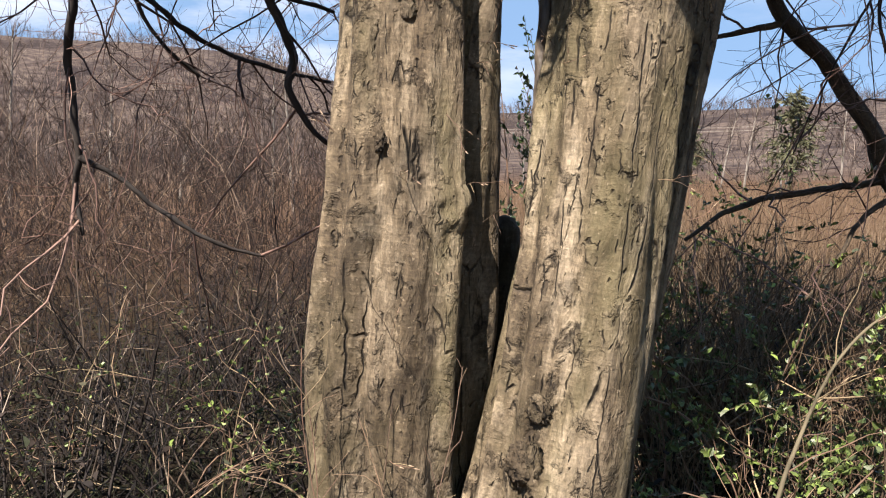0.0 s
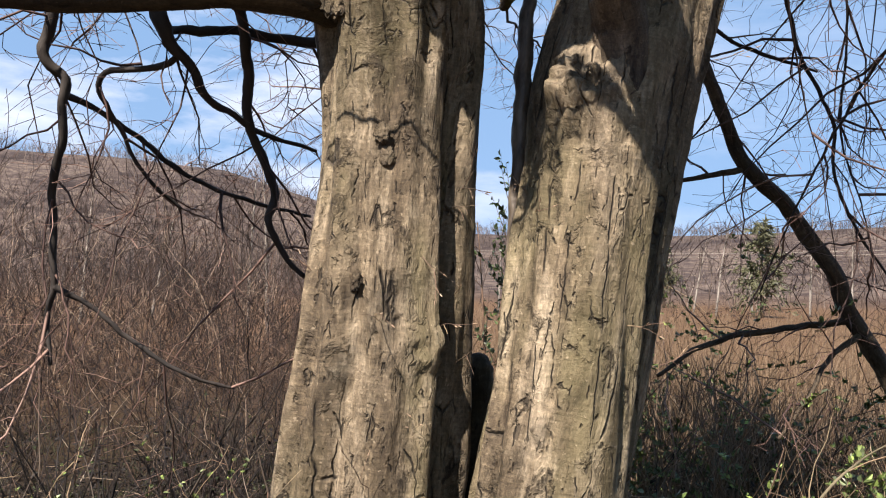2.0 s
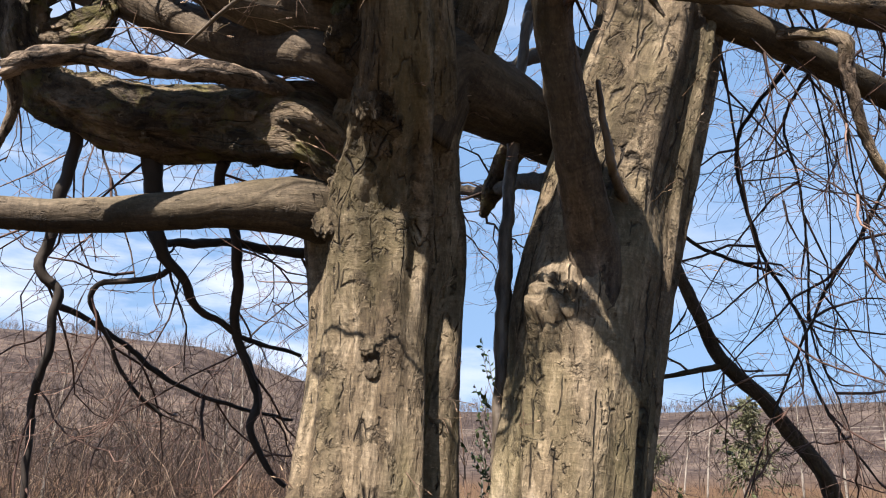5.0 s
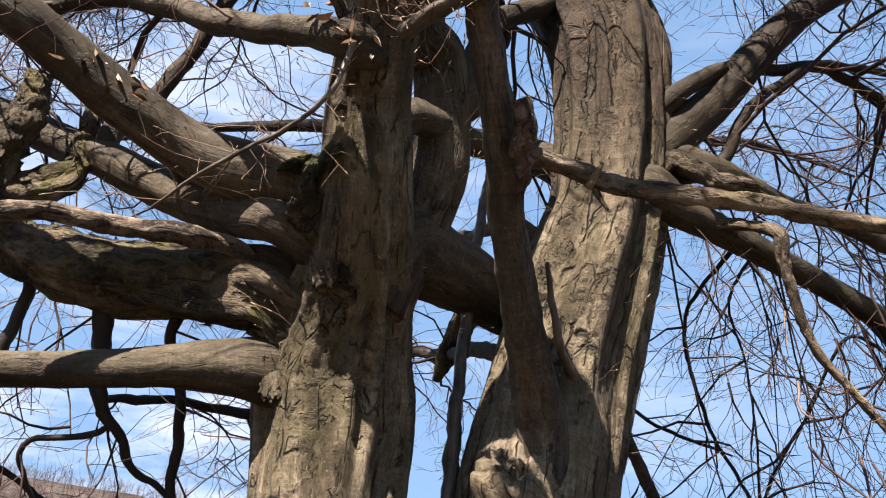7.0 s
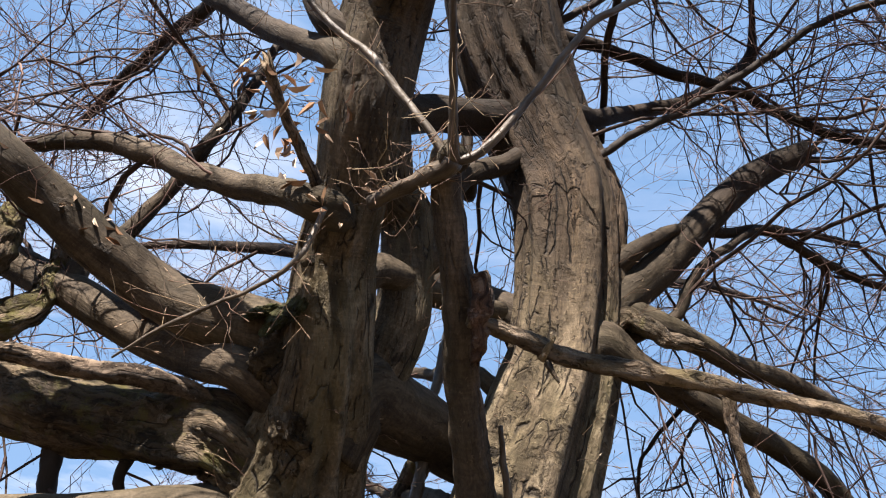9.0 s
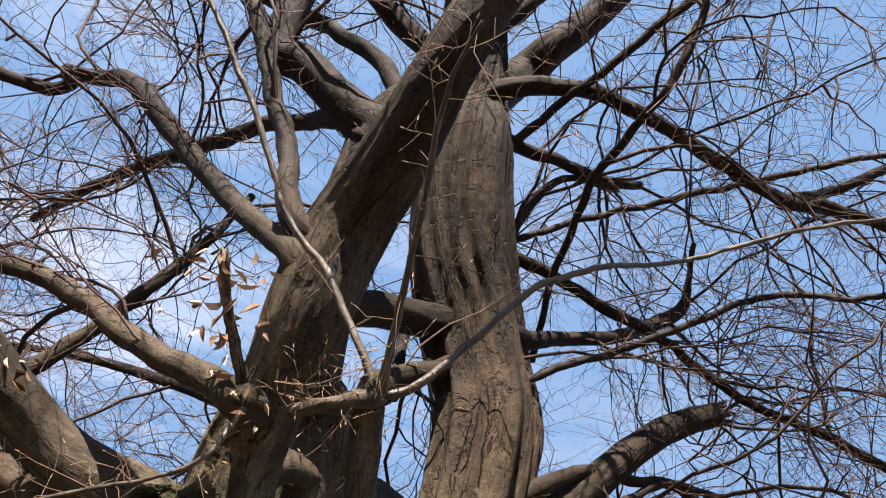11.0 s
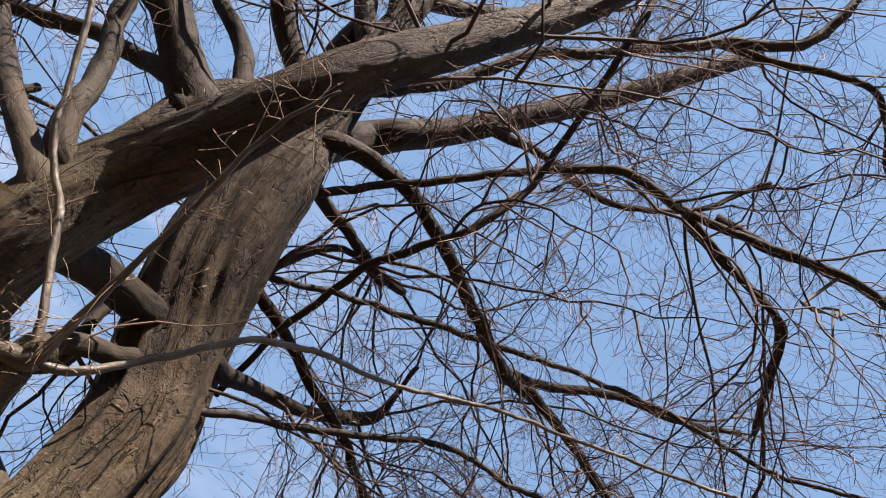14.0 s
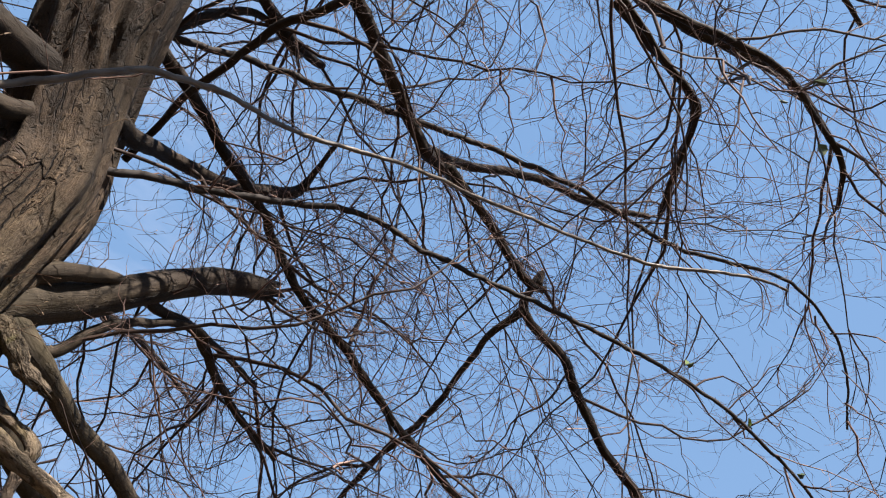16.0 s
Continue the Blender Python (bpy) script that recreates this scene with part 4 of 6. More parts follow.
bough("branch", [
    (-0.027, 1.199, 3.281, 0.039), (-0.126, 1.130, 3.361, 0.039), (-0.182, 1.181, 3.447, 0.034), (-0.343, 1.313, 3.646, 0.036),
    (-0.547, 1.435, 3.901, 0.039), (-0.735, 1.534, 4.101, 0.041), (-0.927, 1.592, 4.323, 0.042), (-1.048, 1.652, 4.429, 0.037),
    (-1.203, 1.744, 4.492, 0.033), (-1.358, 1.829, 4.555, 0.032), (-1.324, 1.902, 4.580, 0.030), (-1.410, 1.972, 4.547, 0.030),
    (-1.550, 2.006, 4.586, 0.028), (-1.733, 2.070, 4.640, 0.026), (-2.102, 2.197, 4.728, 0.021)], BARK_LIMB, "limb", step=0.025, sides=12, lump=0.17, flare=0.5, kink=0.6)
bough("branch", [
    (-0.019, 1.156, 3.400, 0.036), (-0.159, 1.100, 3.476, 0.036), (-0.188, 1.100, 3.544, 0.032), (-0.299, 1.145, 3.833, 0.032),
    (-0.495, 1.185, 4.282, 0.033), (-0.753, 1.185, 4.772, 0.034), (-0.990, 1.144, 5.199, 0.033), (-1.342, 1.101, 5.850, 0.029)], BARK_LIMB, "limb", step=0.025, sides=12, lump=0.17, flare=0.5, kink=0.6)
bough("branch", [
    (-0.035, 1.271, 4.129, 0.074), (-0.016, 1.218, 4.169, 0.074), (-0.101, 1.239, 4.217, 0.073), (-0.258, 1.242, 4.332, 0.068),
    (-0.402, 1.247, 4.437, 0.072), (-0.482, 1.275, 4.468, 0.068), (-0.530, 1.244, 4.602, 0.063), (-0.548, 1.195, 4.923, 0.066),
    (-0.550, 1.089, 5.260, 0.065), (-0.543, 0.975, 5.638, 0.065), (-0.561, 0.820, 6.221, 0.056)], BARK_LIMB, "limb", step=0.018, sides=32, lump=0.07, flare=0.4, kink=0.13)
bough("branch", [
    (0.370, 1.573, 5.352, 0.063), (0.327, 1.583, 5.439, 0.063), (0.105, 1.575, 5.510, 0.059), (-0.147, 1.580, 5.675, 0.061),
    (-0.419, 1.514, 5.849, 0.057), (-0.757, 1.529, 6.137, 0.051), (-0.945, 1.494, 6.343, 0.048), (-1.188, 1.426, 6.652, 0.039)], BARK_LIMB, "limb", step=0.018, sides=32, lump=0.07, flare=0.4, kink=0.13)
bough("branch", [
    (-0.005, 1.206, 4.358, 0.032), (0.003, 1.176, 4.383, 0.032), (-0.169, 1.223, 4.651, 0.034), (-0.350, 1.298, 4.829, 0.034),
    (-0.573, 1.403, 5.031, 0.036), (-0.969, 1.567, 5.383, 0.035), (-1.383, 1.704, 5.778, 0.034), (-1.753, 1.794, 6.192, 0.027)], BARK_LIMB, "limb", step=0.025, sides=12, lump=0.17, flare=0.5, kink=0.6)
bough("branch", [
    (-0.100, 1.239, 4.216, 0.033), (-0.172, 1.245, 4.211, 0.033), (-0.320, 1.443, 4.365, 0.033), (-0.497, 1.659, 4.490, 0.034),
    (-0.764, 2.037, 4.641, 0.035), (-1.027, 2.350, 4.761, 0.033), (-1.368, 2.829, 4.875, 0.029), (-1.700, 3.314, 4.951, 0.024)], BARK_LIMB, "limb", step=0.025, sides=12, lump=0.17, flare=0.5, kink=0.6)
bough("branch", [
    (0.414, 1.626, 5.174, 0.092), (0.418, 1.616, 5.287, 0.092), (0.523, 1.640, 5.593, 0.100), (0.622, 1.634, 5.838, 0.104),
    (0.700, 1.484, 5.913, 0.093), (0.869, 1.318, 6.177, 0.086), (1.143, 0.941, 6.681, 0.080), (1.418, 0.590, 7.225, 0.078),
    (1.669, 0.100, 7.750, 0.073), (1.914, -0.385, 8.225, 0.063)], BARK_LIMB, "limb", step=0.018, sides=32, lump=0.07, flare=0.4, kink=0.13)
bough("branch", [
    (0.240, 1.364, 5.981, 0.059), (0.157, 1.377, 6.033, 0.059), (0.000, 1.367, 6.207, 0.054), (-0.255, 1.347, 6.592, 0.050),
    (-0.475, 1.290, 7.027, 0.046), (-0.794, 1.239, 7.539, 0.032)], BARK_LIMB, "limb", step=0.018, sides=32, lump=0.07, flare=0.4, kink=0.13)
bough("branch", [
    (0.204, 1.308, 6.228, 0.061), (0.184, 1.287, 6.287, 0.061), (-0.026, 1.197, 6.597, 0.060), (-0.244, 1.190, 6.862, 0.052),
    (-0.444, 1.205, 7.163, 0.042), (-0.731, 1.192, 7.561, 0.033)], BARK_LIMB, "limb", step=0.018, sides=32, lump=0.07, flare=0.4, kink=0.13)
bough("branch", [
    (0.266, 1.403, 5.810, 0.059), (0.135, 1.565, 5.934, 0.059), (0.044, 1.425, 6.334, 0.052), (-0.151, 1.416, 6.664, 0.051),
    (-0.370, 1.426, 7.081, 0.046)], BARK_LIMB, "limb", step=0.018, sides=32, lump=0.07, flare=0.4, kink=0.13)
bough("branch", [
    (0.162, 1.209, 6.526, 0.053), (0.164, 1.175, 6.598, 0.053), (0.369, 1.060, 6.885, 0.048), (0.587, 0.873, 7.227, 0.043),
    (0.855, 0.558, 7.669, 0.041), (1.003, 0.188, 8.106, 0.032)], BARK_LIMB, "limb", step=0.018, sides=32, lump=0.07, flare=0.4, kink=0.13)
bough("sprout", [
    (0.458, 2.035, 1.679, 0.032), (0.470, 1.960, 1.820, 0.040), (0.480, 1.895, 1.970, 0.056), (0.495, 1.880, 2.094, 0.068),
    (0.490, 1.855, 2.232, 0.068), (0.417, 1.694, 2.374, 0.055), (0.362, 1.561, 2.498, 0.048), (0.312, 1.431, 2.622, 0.044),
    (0.252, 1.246, 2.790, 0.041), (0.201, 1.130, 2.921, 0.039), (0.174, 1.064, 3.005, 0.037), (0.195, 1.015, 2.948, 0.037)], SPROUT, step=0.015, sides=20, lump=0.16, kink=0.25)
bough("shoot", [
    (0.194, 1.019, 2.952, 0.011), (0.180, 1.019, 2.945, 0.011), (0.147, 1.005, 3.000, 0.009), (0.089, 1.001, 3.074, 0.010),
    (-0.036, 1.001, 3.240, 0.010), (-0.140, 1.008, 3.326, 0.009), (-0.200, 1.004, 3.399, 0.009), (-0.282, 0.976, 3.529, 0.009),
    (-0.475, 0.907, 3.763, 0.009), (-0.635, 0.855, 3.935, 0.008), (-0.784, 0.869, 4.053, 0.008), (-0.957, 0.905, 4.215, 0.007),
    (-1.156, 0.920, 4.370, 0.005)], SHOOT, "shoot", step=0.02, sides=10, lump=0.3, flare=0.3, kink=0.7)
bough("shoot", [
    (0.195, 1.015, 2.948, 0.012), (0.191, 1.000, 2.935, 0.012), (0.178, 0.937, 2.968, 0.010), (0.159, 0.840, 3.019, 0.009),
    (0.128, 0.692, 3.098, 0.007), (0.089, 0.518, 3.162, 0.007), (0.056, 0.344, 3.213, 0.005), (0.067, 0.221, 3.241, 0.003)], SHOOT, "shoot", step=0.02, sides=10, lump=0.3, flare=0.3, kink=0.7)
bough("shoot", [
    (0.195, 1.015, 2.948, 0.010), (0.222, 1.014, 2.943, 0.010), (0.271, 0.987, 2.982, 0.009), (0.344, 0.943, 3.091, 0.009),
    (0.450, 0.863, 3.252, 0.009), (0.499, 0.838, 3.313, 0.009), (0.662, 0.807, 3.435, 0.008), (0.928, 0.829, 3.626, 0.007),
    (1.269, 0.701, 3.832, 0.007), (1.581, 0.619, 3.994, 0.007), (2.076, 0.380, 4.168, 0.007), (2.323, 0.193, 4.223, 0.008),
    (2.663, -0.126, 4.383, 0.007), (2.842, -0.246, 4.428, 0.006)], SHOOT, "shoot", step=0.02, sides=10, lump=0.3, flare=0.3, kink=0.7)
bough("shoot", [
    (0.195, 1.015, 2.948, 0.022), (0.194, 1.024, 2.937, 0.022), (0.148, 1.075, 2.942, 0.020), (0.080, 1.152, 2.947, 0.019),
    (0.028, 1.214, 2.949, 0.020)], SHOOT, "shoot", step=0.02, sides=10, lump=0.3, flare=0.3, kink=0.7)
bough("shoot", [
    (0.543, 2.126, 2.172, 0.021), (0.596, 1.930, 2.354, 0.021), (0.568, 1.880, 2.386, 0.015), (0.481, 1.639, 2.386, 0.011),
    (0.453, 1.596, 2.474, 0.009), (0.431, 1.548, 2.557, 0.006)], SHOOT, "shoot", step=0.02, sides=10, lump=0.3, flare=0.3, kink=0.7)
bough("shoot", [
    (0.417, 2.003, 1.412, 0.018), (0.254, 2.120, 1.593, 0.018), (0.261, 2.130, 1.786, 0.019), (0.279, 2.140, 2.010, 0.025),
    (0.285, 2.150, 2.259, 0.022), (0.306, 2.180, 2.559, 0.020), (0.339, 2.200, 2.878, 0.019), (0.385, 2.220, 3.184, 0.018),
    (0.370, 2.250, 3.087, 0.018), (0.414, 2.280, 3.333, 0.013)], SHOOT, "shoot", step=0.02, sides=10, lump=0.3, flare=0.3, kink=0.7)
bough("branch", [
    (-0.050, 1.934, 2.600, 0.127), (0.043, 1.905, 2.762, 0.127), (0.173, 2.012, 2.760, 0.111), (0.319, 2.159, 2.772, 0.106),
    (0.481, 2.307, 2.756, 0.099), (0.672, 2.418, 2.785, 0.094)], BARK_LIMB, "", step=0.018, sides=32, lump=0.07, flare=0.4, kink=0.13)
bough("branch", [
    (0.037, 1.506, 3.493, 0.060), (0.020, 1.560, 3.610, 0.066), (0.110, 1.640, 3.713, 0.066), (0.240, 1.760, 3.863, 0.068),
    (0.400, 1.880, 3.990, 0.074), (0.640, 1.960, 4.120, 0.080)], BARK_LIMB, "", step=0.018, sides=32, lump=0.07, flare=0.4, kink=0.13)
bough("branch", [
    (-0.043, 1.588, 2.904, 0.047), (0.060, 1.629, 3.037, 0.047), (0.158, 1.718, 3.074, 0.042), (0.266, 1.808, 3.099, 0.040),
    (0.381, 1.892, 3.125, 0.038), (0.525, 2.001, 3.190, 0.034)], BARK_LIMB, "", step=0.025, sides=12, lump=0.17, flare=0.5, kink=0.6)
bough("branch", [
    (0.422, 2.583, 2.904, 0.055), (0.375, 2.719, 2.859, 0.050), (0.336, 2.860, 2.787, 0.045), (0.300, 2.999, 2.702, 0.019)], BARK_MOSS, label="decaying mossy branch with rough flaking bark", step=0.01, sides=44, lump=0.3)
bough("branch", [
    (0.802, 2.094, 3.051, 0.103), (0.899, 2.109, 3.207, 0.103), (1.030, 2.018, 3.350, 0.074), (1.188, 1.983, 3.501, 0.066),
    (1.365, 1.953, 3.713, 0.064), (1.555, 1.928, 3.922, 0.061), (1.734, 1.932, 4.067, 0.059), (1.872, 1.947, 4.164, 0.055)], BARK_LIMB, "stub", step=0.018, sides=32, lump=0.07, flare=0.4, kink=0.13, torn=True)
bough("branch", [
    (0.834, 2.061, 3.317, 0.037), (1.014, 1.947, 3.449, 0.037), (1.051, 1.915, 3.500, 0.033), (1.200, 1.925, 3.610, 0.025),
    (1.393, 1.981, 3.664, 0.023), (1.687, 2.044, 3.787, 0.022), (1.967, 2.146, 3.774, 0.020), (2.258, 2.275, 3.789, 0.019),
    (2.740, 2.420, 3.828, 0.016)], BARK_LIMB, "limb", step=0.025, sides=12, lump=0.17, flare=0.5, kink=0.6)
bough("branch", [
    (0.793, 2.106, 2.955, 0.084), (0.883, 2.003, 3.094, 0.084), (1.013, 2.011, 3.032, 0.057), (1.268, 2.082, 2.971, 0.047),
    (1.491, 2.148, 2.912, 0.045), (1.600, 2.224, 2.919, 0.044), (1.814, 2.254, 2.816, 0.043), (1.973, 2.319, 2.690, 0.042),
    (2.141, 2.388, 2.482, 0.035), (2.303, 2.514, 2.220, 0.027)], BARK_LIMB, "droop", step=0.018, sides=32, lump=0.07, flare=0.4, kink=0.13)
bough("branch", [
    (0.974, 2.056, 3.289, 0.050), (1.115, 2.006, 3.217, 0.050), (1.285, 2.059, 3.198, 0.041), (1.499, 2.145, 3.175, 0.038),
    (1.774, 2.228, 3.176, 0.036), (2.113, 2.345, 3.118, 0.034), (2.538, 2.494, 3.073, 0.029)], BARK_LIMB, "droop", step=0.018, sides=32, lump=0.07, flare=0.4, kink=0.13)
bough("branch", [
    (1.119, 2.041, 3.007, 0.022), (1.129, 2.013, 2.993, 0.022), (1.247, 1.934, 2.952, 0.020), (1.293, 1.904, 2.910, 0.024),
    (1.302, 1.935, 2.844, 0.021), (1.349, 1.976, 2.706, 0.017), (1.411, 2.018, 2.574, 0.015), (1.495, 2.037, 2.476, 0.014),
    (1.621, 2.056, 2.332, 0.013), (1.722, 2.086, 2.161, 0.008)], BARK_DEAD, "", label="pale dead broken branch with peeling bark", step=0.012, sides=16, lump=0.34, torn=True, kink=0.3)
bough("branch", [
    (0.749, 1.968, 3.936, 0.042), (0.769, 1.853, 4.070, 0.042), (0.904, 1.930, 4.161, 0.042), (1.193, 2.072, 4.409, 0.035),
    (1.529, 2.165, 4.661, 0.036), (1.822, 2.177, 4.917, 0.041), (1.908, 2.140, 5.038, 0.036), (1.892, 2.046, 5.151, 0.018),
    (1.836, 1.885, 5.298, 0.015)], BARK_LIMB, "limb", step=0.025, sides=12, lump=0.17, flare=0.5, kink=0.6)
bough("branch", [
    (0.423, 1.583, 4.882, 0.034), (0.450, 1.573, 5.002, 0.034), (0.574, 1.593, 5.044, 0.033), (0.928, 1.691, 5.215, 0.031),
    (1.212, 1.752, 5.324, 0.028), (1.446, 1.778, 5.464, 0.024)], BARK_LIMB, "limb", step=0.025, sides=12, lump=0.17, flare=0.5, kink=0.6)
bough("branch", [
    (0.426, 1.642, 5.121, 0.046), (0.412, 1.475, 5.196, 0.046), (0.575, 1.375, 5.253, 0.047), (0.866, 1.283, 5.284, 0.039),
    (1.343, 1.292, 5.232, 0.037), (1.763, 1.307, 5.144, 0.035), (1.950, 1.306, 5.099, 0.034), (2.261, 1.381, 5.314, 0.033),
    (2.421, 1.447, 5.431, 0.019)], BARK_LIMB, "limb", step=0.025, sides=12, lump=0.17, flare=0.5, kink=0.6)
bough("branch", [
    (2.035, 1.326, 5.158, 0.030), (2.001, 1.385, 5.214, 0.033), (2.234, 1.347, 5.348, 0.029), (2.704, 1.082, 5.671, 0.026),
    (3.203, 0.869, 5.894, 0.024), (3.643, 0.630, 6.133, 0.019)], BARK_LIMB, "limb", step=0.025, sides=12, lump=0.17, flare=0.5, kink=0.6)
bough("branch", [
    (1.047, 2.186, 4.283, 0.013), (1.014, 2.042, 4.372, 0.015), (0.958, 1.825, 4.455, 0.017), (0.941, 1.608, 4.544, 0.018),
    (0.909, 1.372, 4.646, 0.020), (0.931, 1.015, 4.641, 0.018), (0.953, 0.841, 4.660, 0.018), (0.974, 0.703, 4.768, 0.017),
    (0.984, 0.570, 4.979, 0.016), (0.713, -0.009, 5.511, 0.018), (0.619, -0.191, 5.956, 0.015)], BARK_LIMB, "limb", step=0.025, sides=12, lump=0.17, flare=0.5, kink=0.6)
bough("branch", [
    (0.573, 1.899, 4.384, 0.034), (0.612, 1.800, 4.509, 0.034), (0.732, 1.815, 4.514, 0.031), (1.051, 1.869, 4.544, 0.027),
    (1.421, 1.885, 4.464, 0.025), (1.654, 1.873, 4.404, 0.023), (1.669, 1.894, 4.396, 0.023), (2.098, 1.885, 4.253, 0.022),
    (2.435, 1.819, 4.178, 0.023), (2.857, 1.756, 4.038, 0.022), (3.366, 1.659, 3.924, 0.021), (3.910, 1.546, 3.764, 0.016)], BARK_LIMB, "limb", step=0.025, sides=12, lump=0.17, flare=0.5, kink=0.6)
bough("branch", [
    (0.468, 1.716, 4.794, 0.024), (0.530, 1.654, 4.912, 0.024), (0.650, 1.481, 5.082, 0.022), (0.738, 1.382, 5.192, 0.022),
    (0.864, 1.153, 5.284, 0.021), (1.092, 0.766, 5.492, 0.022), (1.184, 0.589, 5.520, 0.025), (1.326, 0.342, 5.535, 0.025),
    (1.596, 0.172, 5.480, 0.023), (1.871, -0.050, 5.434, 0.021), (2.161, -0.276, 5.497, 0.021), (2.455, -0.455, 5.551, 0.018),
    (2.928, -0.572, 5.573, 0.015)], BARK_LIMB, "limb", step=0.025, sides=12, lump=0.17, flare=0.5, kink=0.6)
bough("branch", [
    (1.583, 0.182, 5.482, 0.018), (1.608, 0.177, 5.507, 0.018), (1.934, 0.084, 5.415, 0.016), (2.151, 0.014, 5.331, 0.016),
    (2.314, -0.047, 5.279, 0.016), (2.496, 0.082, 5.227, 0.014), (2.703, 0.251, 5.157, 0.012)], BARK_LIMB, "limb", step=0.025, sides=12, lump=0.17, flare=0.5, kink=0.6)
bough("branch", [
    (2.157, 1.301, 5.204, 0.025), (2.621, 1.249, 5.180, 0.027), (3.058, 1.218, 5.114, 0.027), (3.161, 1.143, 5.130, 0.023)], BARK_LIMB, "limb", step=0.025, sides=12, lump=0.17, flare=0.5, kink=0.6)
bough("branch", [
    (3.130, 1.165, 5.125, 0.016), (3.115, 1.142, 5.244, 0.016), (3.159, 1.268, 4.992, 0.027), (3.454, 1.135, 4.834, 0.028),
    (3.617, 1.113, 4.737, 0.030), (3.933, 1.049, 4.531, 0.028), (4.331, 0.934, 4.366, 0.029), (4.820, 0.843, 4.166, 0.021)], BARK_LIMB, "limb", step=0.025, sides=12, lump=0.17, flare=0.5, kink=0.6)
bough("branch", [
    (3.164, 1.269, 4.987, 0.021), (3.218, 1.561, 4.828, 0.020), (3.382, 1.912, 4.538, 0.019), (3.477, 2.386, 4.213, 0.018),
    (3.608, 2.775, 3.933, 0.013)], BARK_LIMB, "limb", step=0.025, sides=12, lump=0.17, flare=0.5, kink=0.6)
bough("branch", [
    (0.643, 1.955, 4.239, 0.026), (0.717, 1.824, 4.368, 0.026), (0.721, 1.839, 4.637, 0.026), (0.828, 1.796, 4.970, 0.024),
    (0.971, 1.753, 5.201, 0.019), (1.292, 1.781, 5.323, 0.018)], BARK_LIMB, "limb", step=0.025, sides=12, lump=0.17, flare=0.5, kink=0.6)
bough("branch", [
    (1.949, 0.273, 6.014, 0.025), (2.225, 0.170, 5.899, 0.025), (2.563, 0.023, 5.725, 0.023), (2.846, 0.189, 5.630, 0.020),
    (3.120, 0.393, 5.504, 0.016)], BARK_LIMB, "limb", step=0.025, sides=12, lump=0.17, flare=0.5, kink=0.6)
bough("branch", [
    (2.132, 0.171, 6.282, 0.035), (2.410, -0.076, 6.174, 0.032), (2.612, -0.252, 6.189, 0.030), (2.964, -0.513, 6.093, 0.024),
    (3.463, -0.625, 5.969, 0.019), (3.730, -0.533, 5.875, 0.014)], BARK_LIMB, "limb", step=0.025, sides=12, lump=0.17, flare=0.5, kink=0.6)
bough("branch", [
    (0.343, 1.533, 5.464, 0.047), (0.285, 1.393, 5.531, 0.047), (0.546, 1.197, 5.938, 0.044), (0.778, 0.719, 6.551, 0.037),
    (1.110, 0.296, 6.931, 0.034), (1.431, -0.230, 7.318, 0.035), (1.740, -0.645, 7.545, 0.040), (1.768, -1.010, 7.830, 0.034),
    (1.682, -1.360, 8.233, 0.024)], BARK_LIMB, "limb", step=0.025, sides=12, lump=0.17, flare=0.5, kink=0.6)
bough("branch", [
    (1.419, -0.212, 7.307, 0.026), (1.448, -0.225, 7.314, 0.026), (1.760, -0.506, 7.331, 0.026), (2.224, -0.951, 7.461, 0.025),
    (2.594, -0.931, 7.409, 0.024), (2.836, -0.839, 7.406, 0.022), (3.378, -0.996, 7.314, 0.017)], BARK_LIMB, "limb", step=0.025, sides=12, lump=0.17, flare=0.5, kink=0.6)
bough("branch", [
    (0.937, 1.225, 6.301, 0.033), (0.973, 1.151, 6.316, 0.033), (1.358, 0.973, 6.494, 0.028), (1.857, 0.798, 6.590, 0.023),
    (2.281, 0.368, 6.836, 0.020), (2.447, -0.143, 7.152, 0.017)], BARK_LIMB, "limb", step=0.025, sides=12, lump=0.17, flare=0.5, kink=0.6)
bough("branch", [
    (-0.937, 2.027, 2.675, 0.022), (-1.013, 2.073, 2.663, 0.022), (-1.034, 2.100, 2.579, 0.019), (-1.082, 2.162, 2.343, 0.018),
    (-1.124, 2.180, 2.205, 0.016), (-1.066, 2.217, 2.165, 0.015), (-1.084, 2.241, 1.982, 0.013), (-1.155, 2.333, 1.808, 0.012),
    (-1.137, 2.353, 1.550, 0.010), (-1.179, 2.384, 1.446, 0.008), (-1.153, 2.386, 1.310, 0.006)], HANG, "hang", step=0.02, sides=9, lump=0.3, kink=1.0)
bough("branch", [
    (-1.070, 2.223, 2.119, 0.011), (-1.090, 2.255, 2.126, 0.011), (-0.989, 2.366, 2.082, 0.009), (-0.882, 2.478, 1.994, 0.009),
    (-0.778, 2.577, 1.915, 0.008), (-0.608, 2.681, 1.860, 0.007), (-0.420, 2.771, 1.819, 0.005)], HANG, "hang", step=0.02, sides=9, lump=0.3, kink=1.0)
bough("branch", [
    (-1.137, 2.353, 1.550, 0.009), (-1.137, 2.353, 1.547, 0.010), (-1.049, 2.392, 1.498, 0.008), (-0.938, 2.432, 1.393, 0.008),
    (-0.788, 2.474, 1.284, 0.007), (-0.630, 2.563, 1.220, 0.005)], HANG, "hang", step=0.02, sides=9, lump=0.3, kink=1.0)
